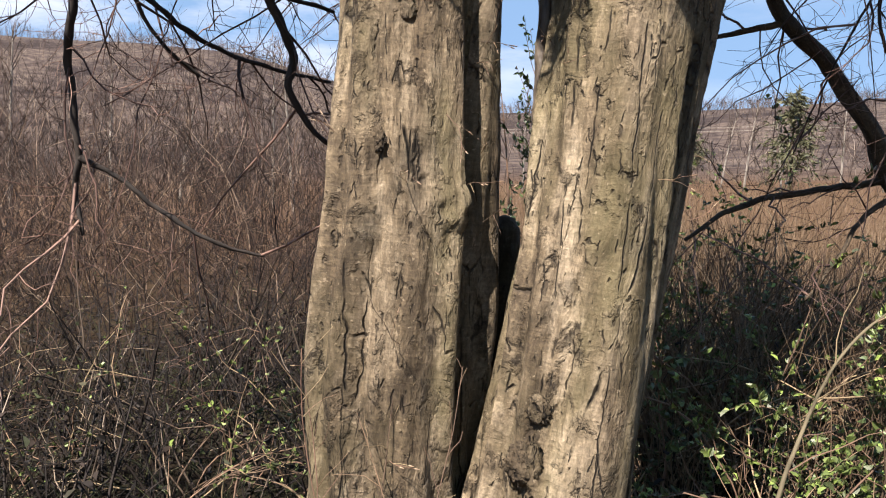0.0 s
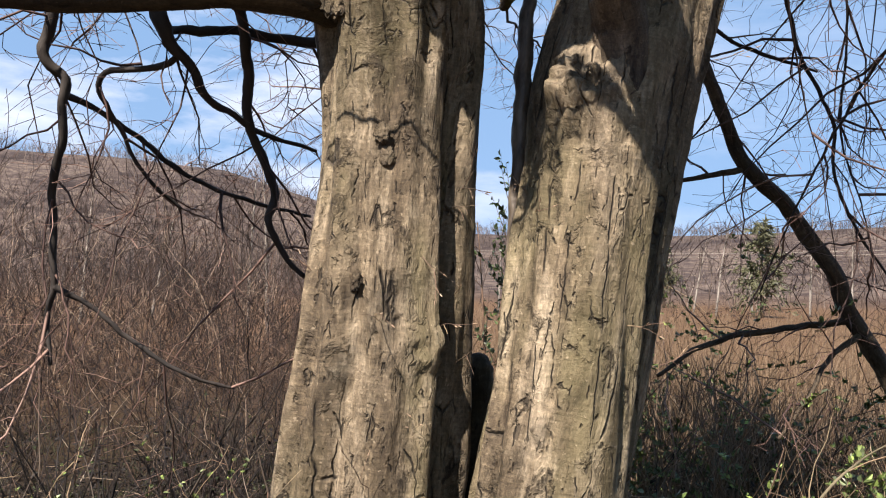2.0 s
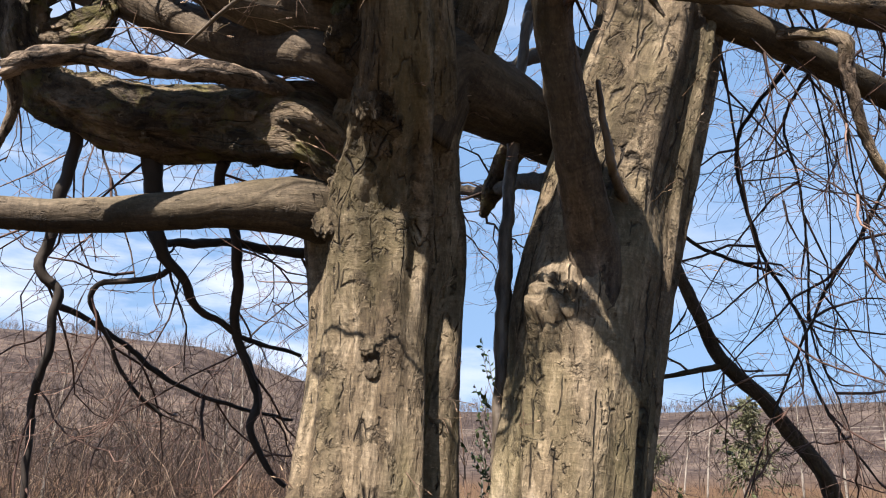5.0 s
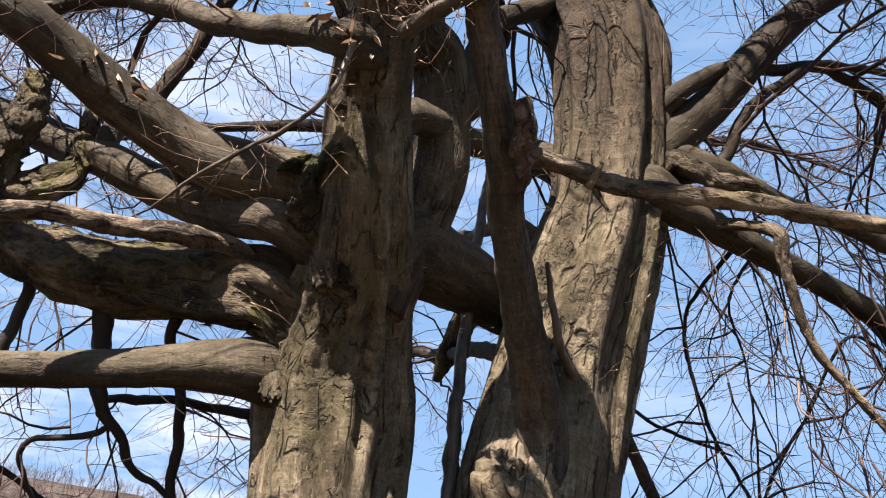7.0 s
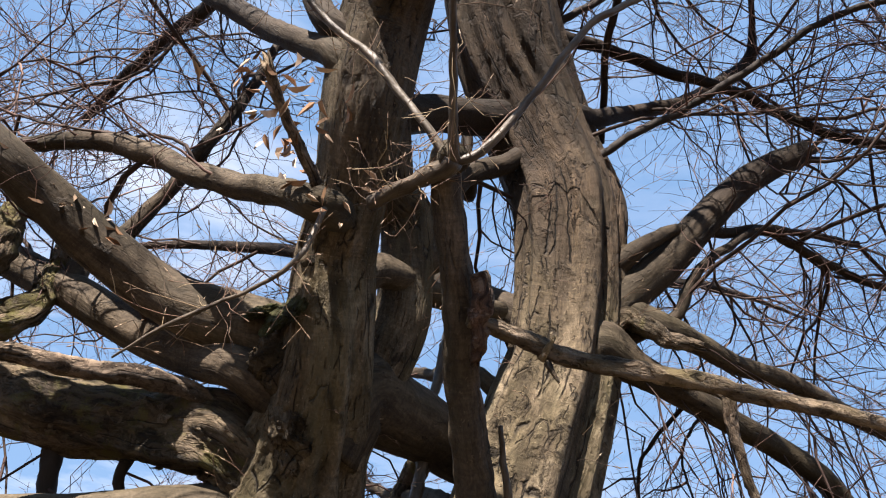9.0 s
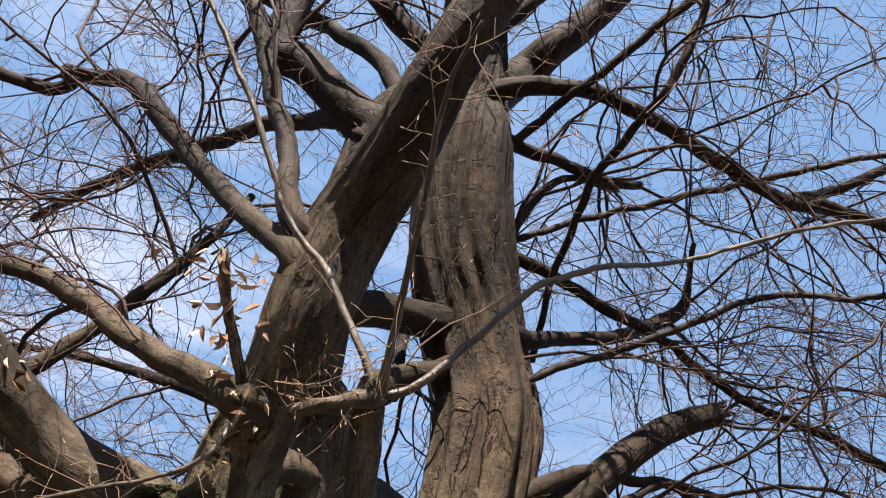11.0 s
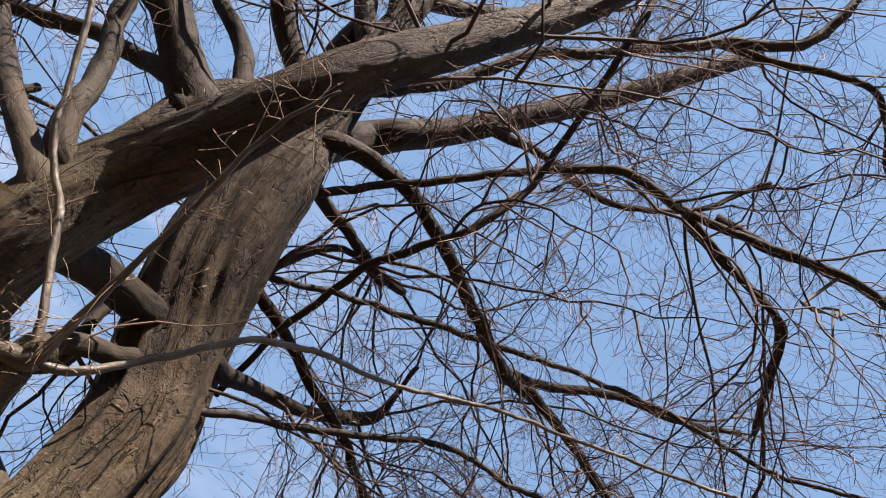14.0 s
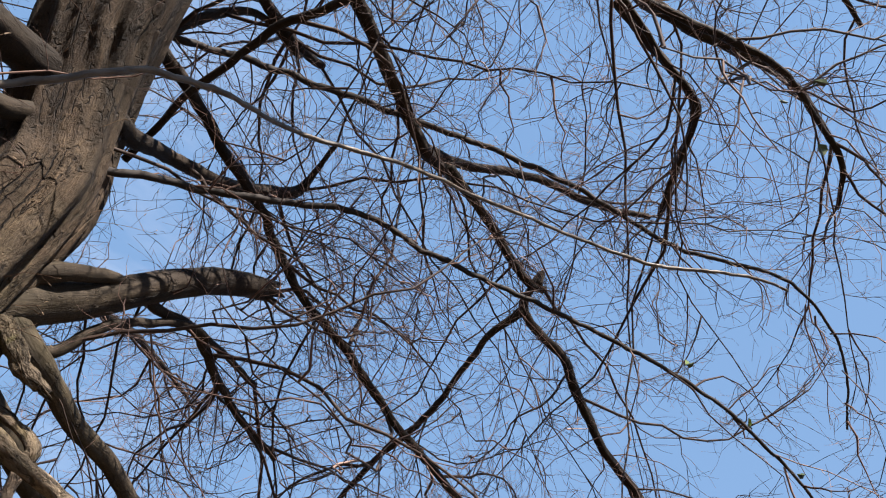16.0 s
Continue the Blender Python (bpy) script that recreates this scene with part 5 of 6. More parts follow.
bough("branch", [
    (-0.720, 2.041, 2.648, 0.032), (-0.796, 2.074, 2.598, 0.032), (-0.796, 2.119, 2.486, 0.028), (-0.777, 2.180, 2.325, 0.024),
    (-0.746, 2.209, 2.254, 0.018), (-0.704, 2.234, 2.208, 0.015), (-0.679, 2.322, 2.140, 0.013), (-0.604, 2.385, 2.092, 0.010),
    (-0.529, 2.463, 2.053, 0.008), (-0.381, 2.597, 2.031, 0.006)], HANG, "hang", step=0.02, sides=9, lump=0.3, kink=1.0)
bough("branch", [
    (-0.767, 2.189, 2.301, 0.013), (-0.776, 2.270, 2.331, 0.013), (-0.611, 2.364, 2.362, 0.015), (-0.494, 2.413, 2.361, 0.015),
    (-0.365, 2.416, 2.359, 0.018)], HANG, "hang", step=0.02, sides=9, lump=0.3, kink=1.0)
bough("branch", [
    (-0.735, 2.215, 2.243, 0.010), (-0.788, 2.248, 2.208, 0.010), (-0.878, 2.218, 2.196, 0.009), (-0.972, 2.208, 2.168, 0.009),
    (-0.972, 2.256, 2.111, 0.008), (-0.948, 2.336, 2.040, 0.007), (-0.905, 2.429, 1.912, 0.006), (-0.813, 2.525, 1.812, 0.005)], HANG, "hang", step=0.02, sides=9, lump=0.3, kink=1.0)
bough("branch", [
    (-0.503, 2.042, 2.627, 0.018), (-0.595, 2.110, 2.529, 0.018), (-0.557, 2.235, 2.351, 0.017), (-0.558, 2.329, 2.191, 0.017),
    (-0.564, 2.435, 2.047, 0.015), (-0.493, 2.500, 1.860, 0.015), (-0.523, 2.501, 1.776, 0.013), (-0.475, 2.537, 1.684, 0.011),
    (-0.404, 2.582, 1.591, 0.008)], HANG, "hang", step=0.02, sides=9, lump=0.3, kink=1.0)
bough("stub", [
    (0.122, 2.280, 0.586, 0.044), (0.140, 2.300, 0.884, 0.050), (0.155, 2.320, 1.092, 0.052), (0.166, 2.340, 1.247, 0.052),
    (0.172, 2.360, 1.333, 0.046), (0.174, 2.360, 1.360, 0.026)], BARK_LIMB, label="dark rotten stub wedged between the trunks", step=0.01, sides=24, lump=0.12)
bough("shoot", [
    (-0.085, 1.237, 2.925, 0.006), (-0.124, 1.230, 2.759, 0.006), (-0.221, 1.317, 2.723, 0.005), (-0.337, 1.391, 2.687, 0.005),
    (-0.432, 1.454, 2.661, 0.005), (-0.543, 1.525, 2.600, 0.003)], SHOOT, "shoot", step=0.02, sides=10, lump=0.3, flare=0.3, kink=0.7)
bough("branch", [
    (-0.895, 2.064, 3.059, 0.030), (-0.914, 2.051, 3.127, 0.030), (-0.820, 2.089, 3.350, 0.030), (-0.726, 2.055, 3.524, 0.028),
    (-0.633, 2.003, 3.696, 0.027), (-0.561, 1.994, 3.874, 0.026), (-0.502, 1.974, 4.048, 0.022), (-0.448, 2.002, 4.434, 0.018)], BARK_LIMB, "limb", step=0.025, sides=12, lump=0.17, flare=0.5, kink=0.6)
bough("branch", [
    (0.802, 2.094, 3.051, 0.029), (1.031, 2.068, 3.186, 0.029), (1.127, 2.056, 3.231, 0.025), (1.223, 2.034, 3.285, 0.023),
    (1.269, 1.991, 3.400, 0.021), (1.364, 1.970, 3.528, 0.019), (1.661, 2.008, 3.763, 0.017), (2.235, 2.190, 3.908, 0.015)], BARK_LIMB, "limb", step=0.025, sides=12, lump=0.17, flare=0.5, kink=0.6)
bough("branch", [
    (0.805, 2.090, 3.082, 0.037), (0.999, 1.976, 3.208, 0.037), (1.043, 1.946, 3.166, 0.035), (1.121, 1.911, 3.101, 0.029),
    (1.202, 1.862, 3.065, 0.019)], BARK_MOSS, label="short rotten splintered branch stub", step=0.01, sides=20, lump=0.5, torn=True)
bough("branch", [
    (-0.111, 1.199, 2.966, 0.015), (-0.166, 1.131, 3.021, 0.014), (-0.210, 1.074, 3.069, 0.013), (-0.261, 0.986, 3.131, 0.014)], BARK_DEAD, "dead_twig", label="pale dead broken branch with peeling bark", step=0.012, sides=16, lump=0.34, torn=True, kink=0.3)
bough("branch", [
    (1.311, 2.210, 3.034, 0.013), (1.236, 2.562, 2.871, 0.011), (1.355, 2.718, 2.499, 0.011), (1.521, 2.773, 2.207, 0.010),
    (1.569, 2.843, 2.000, 0.009), (1.679, 2.863, 1.783, 0.008), (1.798, 2.857, 1.610, 0.005)], HANG, "hang", step=0.02, sides=9, lump=0.3, kink=1.0)
bough("trunk", [
    (1.056, 3.101, 2.871, 0.018), (1.199, 3.219, 2.555, 0.025), (1.319, 3.254, 2.334, 0.029), (1.448, 3.277, 2.110, 0.032),
    (1.648, 3.288, 1.911, 0.035), (1.812, 3.331, 1.689, 0.037), (1.920, 3.364, 1.463, 0.039), (2.099, 3.355, 1.192, 0.040),
    (2.304, 3.279, 0.823, 0.042), (2.52, 3.24, 0.400, 0.045), (2.66, 3.22, -0.100, 0.052)], BARK_LIMB, "hang", parent=far_tree, step=0.025, sides=12, lump=0.2, kink=0.8)
bough("branch", [
    (1.437, 3.275, 2.129, 0.017), (1.426, 3.284, 2.124, 0.017), (1.276, 3.296, 2.086, 0.013), (1.123, 3.300, 2.064, 0.010)], BARK_LIMB, "hang", parent=far_tree, step=0.025, sides=12, lump=0.2, kink=0.8)
bough("branch", [
    (1.920, 3.364, 1.463, 0.017), (1.913, 3.367, 1.451, 0.017), (1.690, 3.370, 1.424, 0.015), (1.434, 3.375, 1.385, 0.014),
    (1.217, 3.347, 1.324, 0.012), (1.022, 3.295, 1.208, 0.008)], BARK_LIMB, "hang", parent=far_tree, step=0.025, sides=12, lump=0.2, kink=0.8)
bough("branch", [
    (1.965, 3.361, 1.396, 0.015), (1.945, 3.346, 1.390, 0.015), (1.791, 3.310, 1.293, 0.011), (1.662, 3.246, 1.133, 0.009),
    (1.502, 3.183, 0.958, 0.007)], BARK_LIMB, "hang", parent=far_tree, step=0.025, sides=12, lump=0.2, kink=0.8)
bough("branch", [
    (0.868, 2.061, 3.770, 0.017), (0.895, 1.878, 3.886, 0.017), (1.296, 1.698, 4.123, 0.016), (1.744, 1.361, 4.358, 0.014),
    (2.026, 1.145, 4.308, 0.013), (2.543, 0.686, 4.255, 0.011), (3.019, 0.184, 4.060, 0.009), (3.460, -0.102, 3.835, 0.007),
    (3.804, -0.195, 3.633, 0.004)], HANG, "hang", step=0.02, sides=9, lump=0.3, kink=1.0)
bough("branch", [
    (0.631, 1.893, 4.340, 0.017), (0.567, 1.923, 4.509, 0.017), (1.088, 1.749, 4.915, 0.017), (1.714, 1.374, 5.155, 0.017),
    (2.284, 0.881, 5.194, 0.015), (2.561, 0.595, 5.105, 0.014), (2.930, 0.253, 4.963, 0.012), (3.215, -0.235, 4.834, 0.009),
    (3.545, -0.377, 4.619, 0.007), (3.855, -0.313, 4.361, 0.005)], HANG, "hang", step=0.02, sides=9, lump=0.3, kink=1.0)
bough("branch", [
    (2.128, 2.391, 2.506, 0.012), (1.677, 2.192, 2.701, 0.009), (1.594, 2.409, 2.482, 0.008), (1.535, 2.553, 2.340, 0.008),
    (1.484, 2.688, 2.157, 0.007), (1.427, 2.810, 1.950, 0.006), (1.357, 2.921, 1.695, 0.005), (1.335, 2.987, 1.563, 0.003)], HANG, "hang", step=0.02, sides=9, lump=0.3, kink=1.0)
bough("branch", [
    (1.057, 2.813, 2.593, 0.013), (1.170, 2.797, 2.510, 0.011), (1.287, 2.765, 2.452, 0.010), (1.435, 2.714, 2.385, 0.006)], HANG, "hang", step=0.02, sides=9, lump=0.3, kink=1.0)
bough("branch", [
    (1.315, 2.101, 2.959, 0.009), (1.444, 2.587, 2.976, 0.008), (1.539, 2.699, 2.763, 0.007), (1.604, 2.825, 2.492, 0.007),
    (1.619, 2.897, 2.190, 0.006), (1.729, 2.939, 1.901, 0.004), (1.800, 2.972, 1.611, 0.003)], HANG, "hang", step=0.02, sides=9, lump=0.3, kink=1.0)
bough("branch", [
    (0.158, 1.745, 3.149, 0.048), (0.262, 1.759, 3.217, 0.048), (0.280, 1.788, 3.453, 0.043), (0.343, 1.841, 3.626, 0.040),
    (0.532, 1.913, 3.815, 0.042), (0.711, 1.963, 4.015, 0.046)], BARK_LIMB, "limb", step=0.025, sides=12, lump=0.17, flare=0.5, kink=0.6)
bough("branch", [
    (0.371, 1.852, 3.654, 0.024), (0.402, 1.949, 3.634, 0.024), (0.395, 2.027, 3.871, 0.024), (0.408, 2.060, 4.145, 0.023),
    (0.464, 2.127, 4.506, 0.021)], BARK_LIMB, "limb", step=0.025, sides=12, lump=0.17, flare=0.5, kink=0.6)
bough("branch", [
    (0.472, 1.296, 2.623, 0.012), (0.482, 1.271, 2.639, 0.009), (0.491, 1.244, 2.656, 0.004)], BARK_DEAD, "", label="pale dead broken branch with peeling bark", step=0.012, sides=16, lump=0.34, torn=True, kink=0.3)
bough("branch", [
    (0.487, 1.295, 2.616, 0.010), (0.499, 1.295, 2.591, 0.006), (0.513, 1.292, 2.567, 0.003)], BARK_DEAD, "", label="pale dead broken branch with peeling bark", step=0.012, sides=16, lump=0.34, torn=True, kink=0.3)
bough("branch", [
    (0.808, 2.086, 3.114, 0.060), (0.550, 2.150, 3.300, 0.060), (0.200, 2.900, 3.900, 0.050), (-0.400, 3.600, 4.400, 0.040),
    (-1.200, 4.300, 4.800, 0.030), (-2.200, 4.900, 5.000, 0.016)], BARK_LIMB, "limb", step=0.018, sides=32, lump=0.07, flare=0.4, kink=0.13)
bough("branch", [
    (0.720, 2.137, 2.758, 0.030), (0.500, 2.150, 3.000, 0.030), (0.350, 3.000, 3.400, 0.025), (-0.100, 4.000, 4.000, 0.020),
    (-0.500, 5.000, 4.400, 0.014), (-0.800, 5.800, 4.600, 0.008)], BARK_LIMB, "limb", step=0.025, sides=12, lump=0.17, flare=0.5, kink=0.6)
bough("branch", [
    (0.584, 2.147, 2.329, 0.030), (0.450, 2.200, 2.550, 0.030), (0.300, 3.100, 2.850, 0.026), (0.150, 4.000, 3.200, 0.020),
    (-0.100, 5.000, 3.500, 0.012)], BARK_LIMB, "limb", step=0.025, sides=12, lump=0.17, flare=0.5, kink=0.6)
bough("branch", [
    (0.835, 2.041, 3.443, 0.050), (0.750, 2.100, 3.600, 0.050), (1.300, 2.900, 4.100, 0.042), (2.000, 3.600, 4.600, 0.034),
    (2.900, 4.200, 5.000, 0.022), (3.800, 4.700, 5.200, 0.010)], BARK_LIMB, "limb", step=0.025, sides=12, lump=0.17, flare=0.5, kink=0.6)

# twigs: side branches, branchlets and fine twigs, thinner at each step
rng = np.random.default_rng(4)


def clear(pts, reach):
    """Which stems stay out of the open space before the trunks."""
    p = pts.reshape(len(pts), -1, 3)
    near = np.linalg.norm(p - np.array([0.0, -0.3, 1.75]), axis=-1) < reach
    front = (np.abs(p[..., 0] - 0.2) < 1.0) & (p[..., 1] < 1.9) & (p[..., 2] < 2.75)
    low = p[..., 2] < 0.25
    return ~(near | front | low).any(1)


def along(q, n=12):
    """A limb's points at n even steps."""
    d = np.concatenate([[0], np.cumsum(np.linalg.norm(np.diff(q[:, :3], axis=0), axis=1))])
    s = np.linspace(0, d[-1], n)
    return np.stack([np.interp(s, d, q[:, i]) for i in range(3)], -1), d[-1], np.interp(s[-1], d, q[:, 3])


first, second, strands = [], [], []
for q, kind in BOUGHS:
    p, long, tip = along(q)
    if kind == "limb":
        if long > 1.0:
            s, w, f = off(rng, p[None], max(2, int(long * 2.2)), 0.25, 1.0, 0.8, 0.5)
            first.append(grow(rng, s, w, 0.9 + 1.6 * rng.random(len(s)), 13, 0.2, 0.03, 0.13, 0.06))
            s, w, f = off(rng, p[None], 2 if q[:, 3].mean() > 0.018 else 0, 0.55, 1.0, 0.7, 0.3)
            first.append(grow(rng, s, w + np.array([0, 0.25, 0]), 2.0 + 1.6 * rng.random(len(s)), 13, 0.15, 0.04, 0.15, 0.03))
        s, w, f = off(rng, p[None], int(long * 5), 0.25, 1.0, 0.9, 0.5)
        second.append(grow(rng, s, w, 0.3 + 0.6 * rng.random(len(s)), 6, 0.3, 0.03, 0.18, 0.05))
    elif kind == "trunk":
        s, w, f = off(rng, p[None], 12, 0.62, 1.0, 0.9, 0.3)
        first.append(grow(rng, s, w, 1.4 + 1.9 * rng.random(len(s)), 13, 0.18, 0.02, 0.12))
    elif kind == "stub":
        s, w, f = off(rng, p[None], 7, 0.9, 1.0, 0.8, 0.2)
        first.append(grow(rng, s, w + np.array([0.2, 0, 0.3]), 0.7 + 1.0 * rng.random(len(s)), 13, 0.2, 0.03, 0.1, 0.03))
    elif kind == "droop":
        s, w, f = off(rng, p[None], int(long * 11), 0.1, 1.0, 0.9, 0.4)
        w[:, 2] -= 1.1
        strands.append(grow(rng, s, w + np.array([0.25, 0, 0]), 0.7 + 1.3 * rng.random(len(s)), 10, 0.07, 0.08, 0.05))
    elif kind == "hang":
        s, w, f = off(rng, p[None], int(long * 7), 0.05, 1.0, 0.9, 0.4)
        second.append(grow(rng, s, w, 0.25 + 0.6 * rng.random(len(s)), 6, 0.26, 0.05, 0.16))
first, second, strands = np.vstack(first), np.vstack(second), np.vstack(strands)
first = first[clear(first, 2.0)]
strands = strands[clear(strands, 2.0)]
s, w, f = off(rng, first, 8, 0.12, 1.0, 0.85, 0.6)
second = np.vstack([second, grow(rng, s, w, (0.3 + 0.65 * rng.random(len(s))) * (1.15 - 0.5 * f), 6, 0.3, 0.03, 0.18, 0.05)])
s, w, f = off(rng, strands, 2, 0.1, 1.0, 0.7, 0.5)
second = np.vstack([second, grow(rng, s, w + np.array([0, 0, -0.3]), 0.15 + 0.35 * rng.random(len(s)), 6, 0.2, 0.04, 0.05, 0.03)])
second = second[clear(second, 1.75)]
s, w, f = off(rng, second, 6, 0.1, 1.0, 0.8, 0.6)
third = grow(rng, s, w, (0.12 + 0.24 * rng.random(len(s))) * (1.15 - 0.4 * f), 4, 0.36, 0.03, 0.08)
third = third[clear(third, 1.5)]
s, w, f = off(rng, third, 1, 0.3, 0.9, 0.75, 0.7)
fourth = grow(rng, s, w, 0.06 + 0.13 * rng.random(len(s)), 2, 0.15, 0.0, 0.1)
one = lambda p, r: np.full(len(p), r)
for rods, thick, fine, sides in ((first, 0.006, 0.0024, 5), (strands, 0.0025, 0.0012, 4)):
    for row in rods:
        part("side_branch", joined("side_branch", [stems(row[None], np.array([thick * (1 + rng.random())]), np.array([fine]), sides)], HANG_STUFF), tree)
part("branchlet_spray", joined("branchlet_spray", [stems(second, 0.0030 + 0.0032 * rng.random(len(second)), one(second, 0.0015), 4)], TWIG), tree, kind="stuff")
part("twig_spray", joined("twig_spray", [stems(third, one(third, 0.0016), one(third, 0.0008)), stems(fourth, one(fourth, 0.0012), one(fourth, 0.0008))], TWIG), tree, kind="stuff")


# ---------------------------------------------------------------- shrubs, far trees and small things
GREEN = leaf_material("bramble_leaf", (0.0, (0.026, 0.034, 0.011)), (0.5, (0.060, 0.082, 0.022)), (0.85, (0.11, 0.15, 0.036)), (1.0, (0.23, 0.31, 0.075)))
HOLLY = leaf_material("evergreen_leaf", (0.0, (0.021, 0.038, 0.013)), (0.6, (0.048, 0.075, 0.021)), (1.0, (0.118, 0.162, 0.054)))
NEEDLE = leaf_material("needles", (0.0, (0.033, 0.037, 0.021)), (1.0, (0.098, 0.098, 0.052)), shine=0.2)
DEADLEAF = leaf_material("dead_leaf", (0.0, (0.17, 0.09, 0.05)), (0.5, (0.36, 0.23, 0.14)), (1.0, (0.60, 0.48, 0.36)), shine=0.2)
CANE = stem_stuff("bramble_cane", (0.0, (0.065, 0.046, 0.029)), (0.6, (0.131, 0.078, 0.053)), (1.0, (0.237, 0.183, 0.105)))
BIRCH = plain_wood("birch_bark", (0.09, 0.078, 0.066), (0.26, 0.235, 0.20), 0.7, 6.0)


def bramble(at, spread, canes, tall, seed, leaf=0.032, density=4, mat=None):
    """Arching canes with leaves in threes."""
    rng = np.random.default_rng(seed)
    ob = thing("bramble_bush", "tangled bramble with thin brown canes and bright green young leaves", "bush", group="brambles by the tree", at=at)
    s = np.stack([rng.normal(size=canes) * spread * 0.4, rng.normal(size=canes) * spread * 0.4, np.zeros(canes) - 0.03], -1)
    w = np.stack([rng.normal(size=canes) * 0.5, rng.normal(size=canes) * 0.5, np.ones(canes)], -1)
    c = grow(rng, s, w, tall * (0.9 + 0.9 * rng.random(canes)), 9, 0.14, 0.12)
    t, v, f = off(rng, c, 5, 0.25, 1.0, 0.9, 0.3)
    side = grow(rng, t, v, 0.15 + 0.35 * rng.random(len(t)), 4, 0.2, 0.05)
    keep = side[:, :, 2].min(1) > 0.03
    side = side[keep]
    part("cane_tangle", joined("cane_tangle", [stems(c, np.full(canes, 0.005), np.full(canes, 0.002), 5), stems(side, np.full(len(side), 0.0022), np.full(len(side), 0.001))], CANE), ob, kind="stuff")
    groups = []
    for p, k in ((side, density), (c, density)):
        t, v, f = off(rng, p, k, 0.3, 1.0, 0.9, 0.2)
        v[:, 2] += 0.3
        for turn in (-0.8, 0.0, 0.8):
            w = v + turn * unit(np.cross(v, np.array([0, 0, 1.0])))
            groups.append(leaves(rng, t, w, leaf * (0.5 + rng.random(len(t))), leaf * 0.6 * (0.5 + rng.random(len(t)))))
    part("foliage", joined_leaves("foliage", groups, mat or GREEN), ob, kind="stuff")


for row in (((1.55, 3.3, 0.0), 0.5, 13, 0.9, 1, 0.028, 7), ((2.15, 3.0, 0.0), 0.5, 13, 1.0, 2, 0.032, 7), ((1.25, 4.1, 0.0), 0.6, 18, 1.15, 3, 0.028, 6),
            ((2.6, 4.0, 0.0), 0.7, 14, 1.1, 4, 0.030, 6), ((2.0, 5.0, 0.0), 0.8, 16, 1.4, 5, 0.032, 4), ((1.20, 2.40, 0.0), 0.32, 20, 0.72, 10, 0.028, 7), ((1.55, 2.72, 0.0), 0.4, 18, 0.85, 14, 0.030, 7),
            ((1.30, 3.5, 0.0), 0.5, 16, 1.0, 12, 0.028, 7), ((-0.75, 3.3, 0.0), 0.5, 12, 0.6, 6, 0.022, 3), ((-1.3, 3.2, 0.0), 0.5, 10, 0.5, 13, 0.022, 2),
            ((-1.7, 3.9, 0.0), 0.6, 10, 0.6, 7, 0.022, 1), ((-2.6, 3.6, 0.0), 0.6, 10, 0.55, 8, 0.022, 1), ((1.0, 2.95, 0.0), 0.35, 8, 0.95, 9, 0.034, 3, HOLLY)):
    bramble(*row)


def shrub(at, tall, seed):
    """A slender evergreen sapling."""
    rng = np.random.default_rng(seed)
    ob = thing("evergreen_sapling", "slender evergreen sapling with small glossy dark leaves", "sapling", at=at)
    c = grow(rng, np.zeros((3, 3)) + rng.normal(size=(3, 3)) * (0.03, 0.03, 0), np.array([[0.02, 0, 1], [-0.06, 0.05, 1], [0.07, -0.04, 1.0]]), tall * np.array([1.0, 0.85, 0.9]), 10, 0.03)
    t, v, f = off(rng, c, 12, 0.35, 1.0, 0.8, 0.1)
    side = grow(rng, t, v, 0.25 + 0.3 * rng.random(len(t)), 4, 0.15)
    part("stem_cluster", joined("stem_cluster", [stems(c, np.full(3, 0.016), np.full(3, 0.004), 6), stems(side, np.full(len(side), 0.004), np.full(len(side), 0.0015))], CANE), ob, kind="stuff")
    t, v, f = off(rng, side, 11, 0.2, 1.0, 0.8, 0.1)
    part("foliage", joined_leaves("foliage", [leaves(rng, t, v, 0.03 + 0.035 * rng.random(len(t)), 0.018 + 0.016 * rng.random(len(t)))], HOLLY), ob, kind="stuff")


shrub((0.50, 6.0, 0.0), 2.5, 21)


def birch(x, y, tall, lean, seed):
    """A thin pale bare tree in the valley."""
    rng = np.random.default_rng(seed)
    z = float(height(np.array(x), np.array(y)))
    ob = thing("birch_tree", "thin bare birch with a pale trunk", "tree", group="birches in the valley", at=(x, y, z - 0.1))
    me, q = tube("trunk", [(0, 0, 0, tall * 0.012), (lean * 0.4, 0, tall * 0.5, tall * 0.009), (lean, 0, tall, tall * 0.002)], BIRCH, step=tall / 14, sides=7)
    part("trunk", me, ob)
    p = along(q, 12)[0][None]
    s, w, f = off(rng, p, 26, 0.25, 1.0, 0.6, 0.1)
    w[:, 2] += 0.3
    b = grow(rng, s, w, tall * 0.3 * (1.15 - 0.8 * f), 5, 0.12)
    s, w, f = off(rng, b, 6, 0.2, 1.0, 0.6, 0.1)
    c = grow(rng, s, w, np.full(len(s), tall * 0.07), 3, 0.2)
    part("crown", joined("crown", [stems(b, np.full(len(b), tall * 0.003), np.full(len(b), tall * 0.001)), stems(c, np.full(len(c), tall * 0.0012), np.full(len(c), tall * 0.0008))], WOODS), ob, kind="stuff")


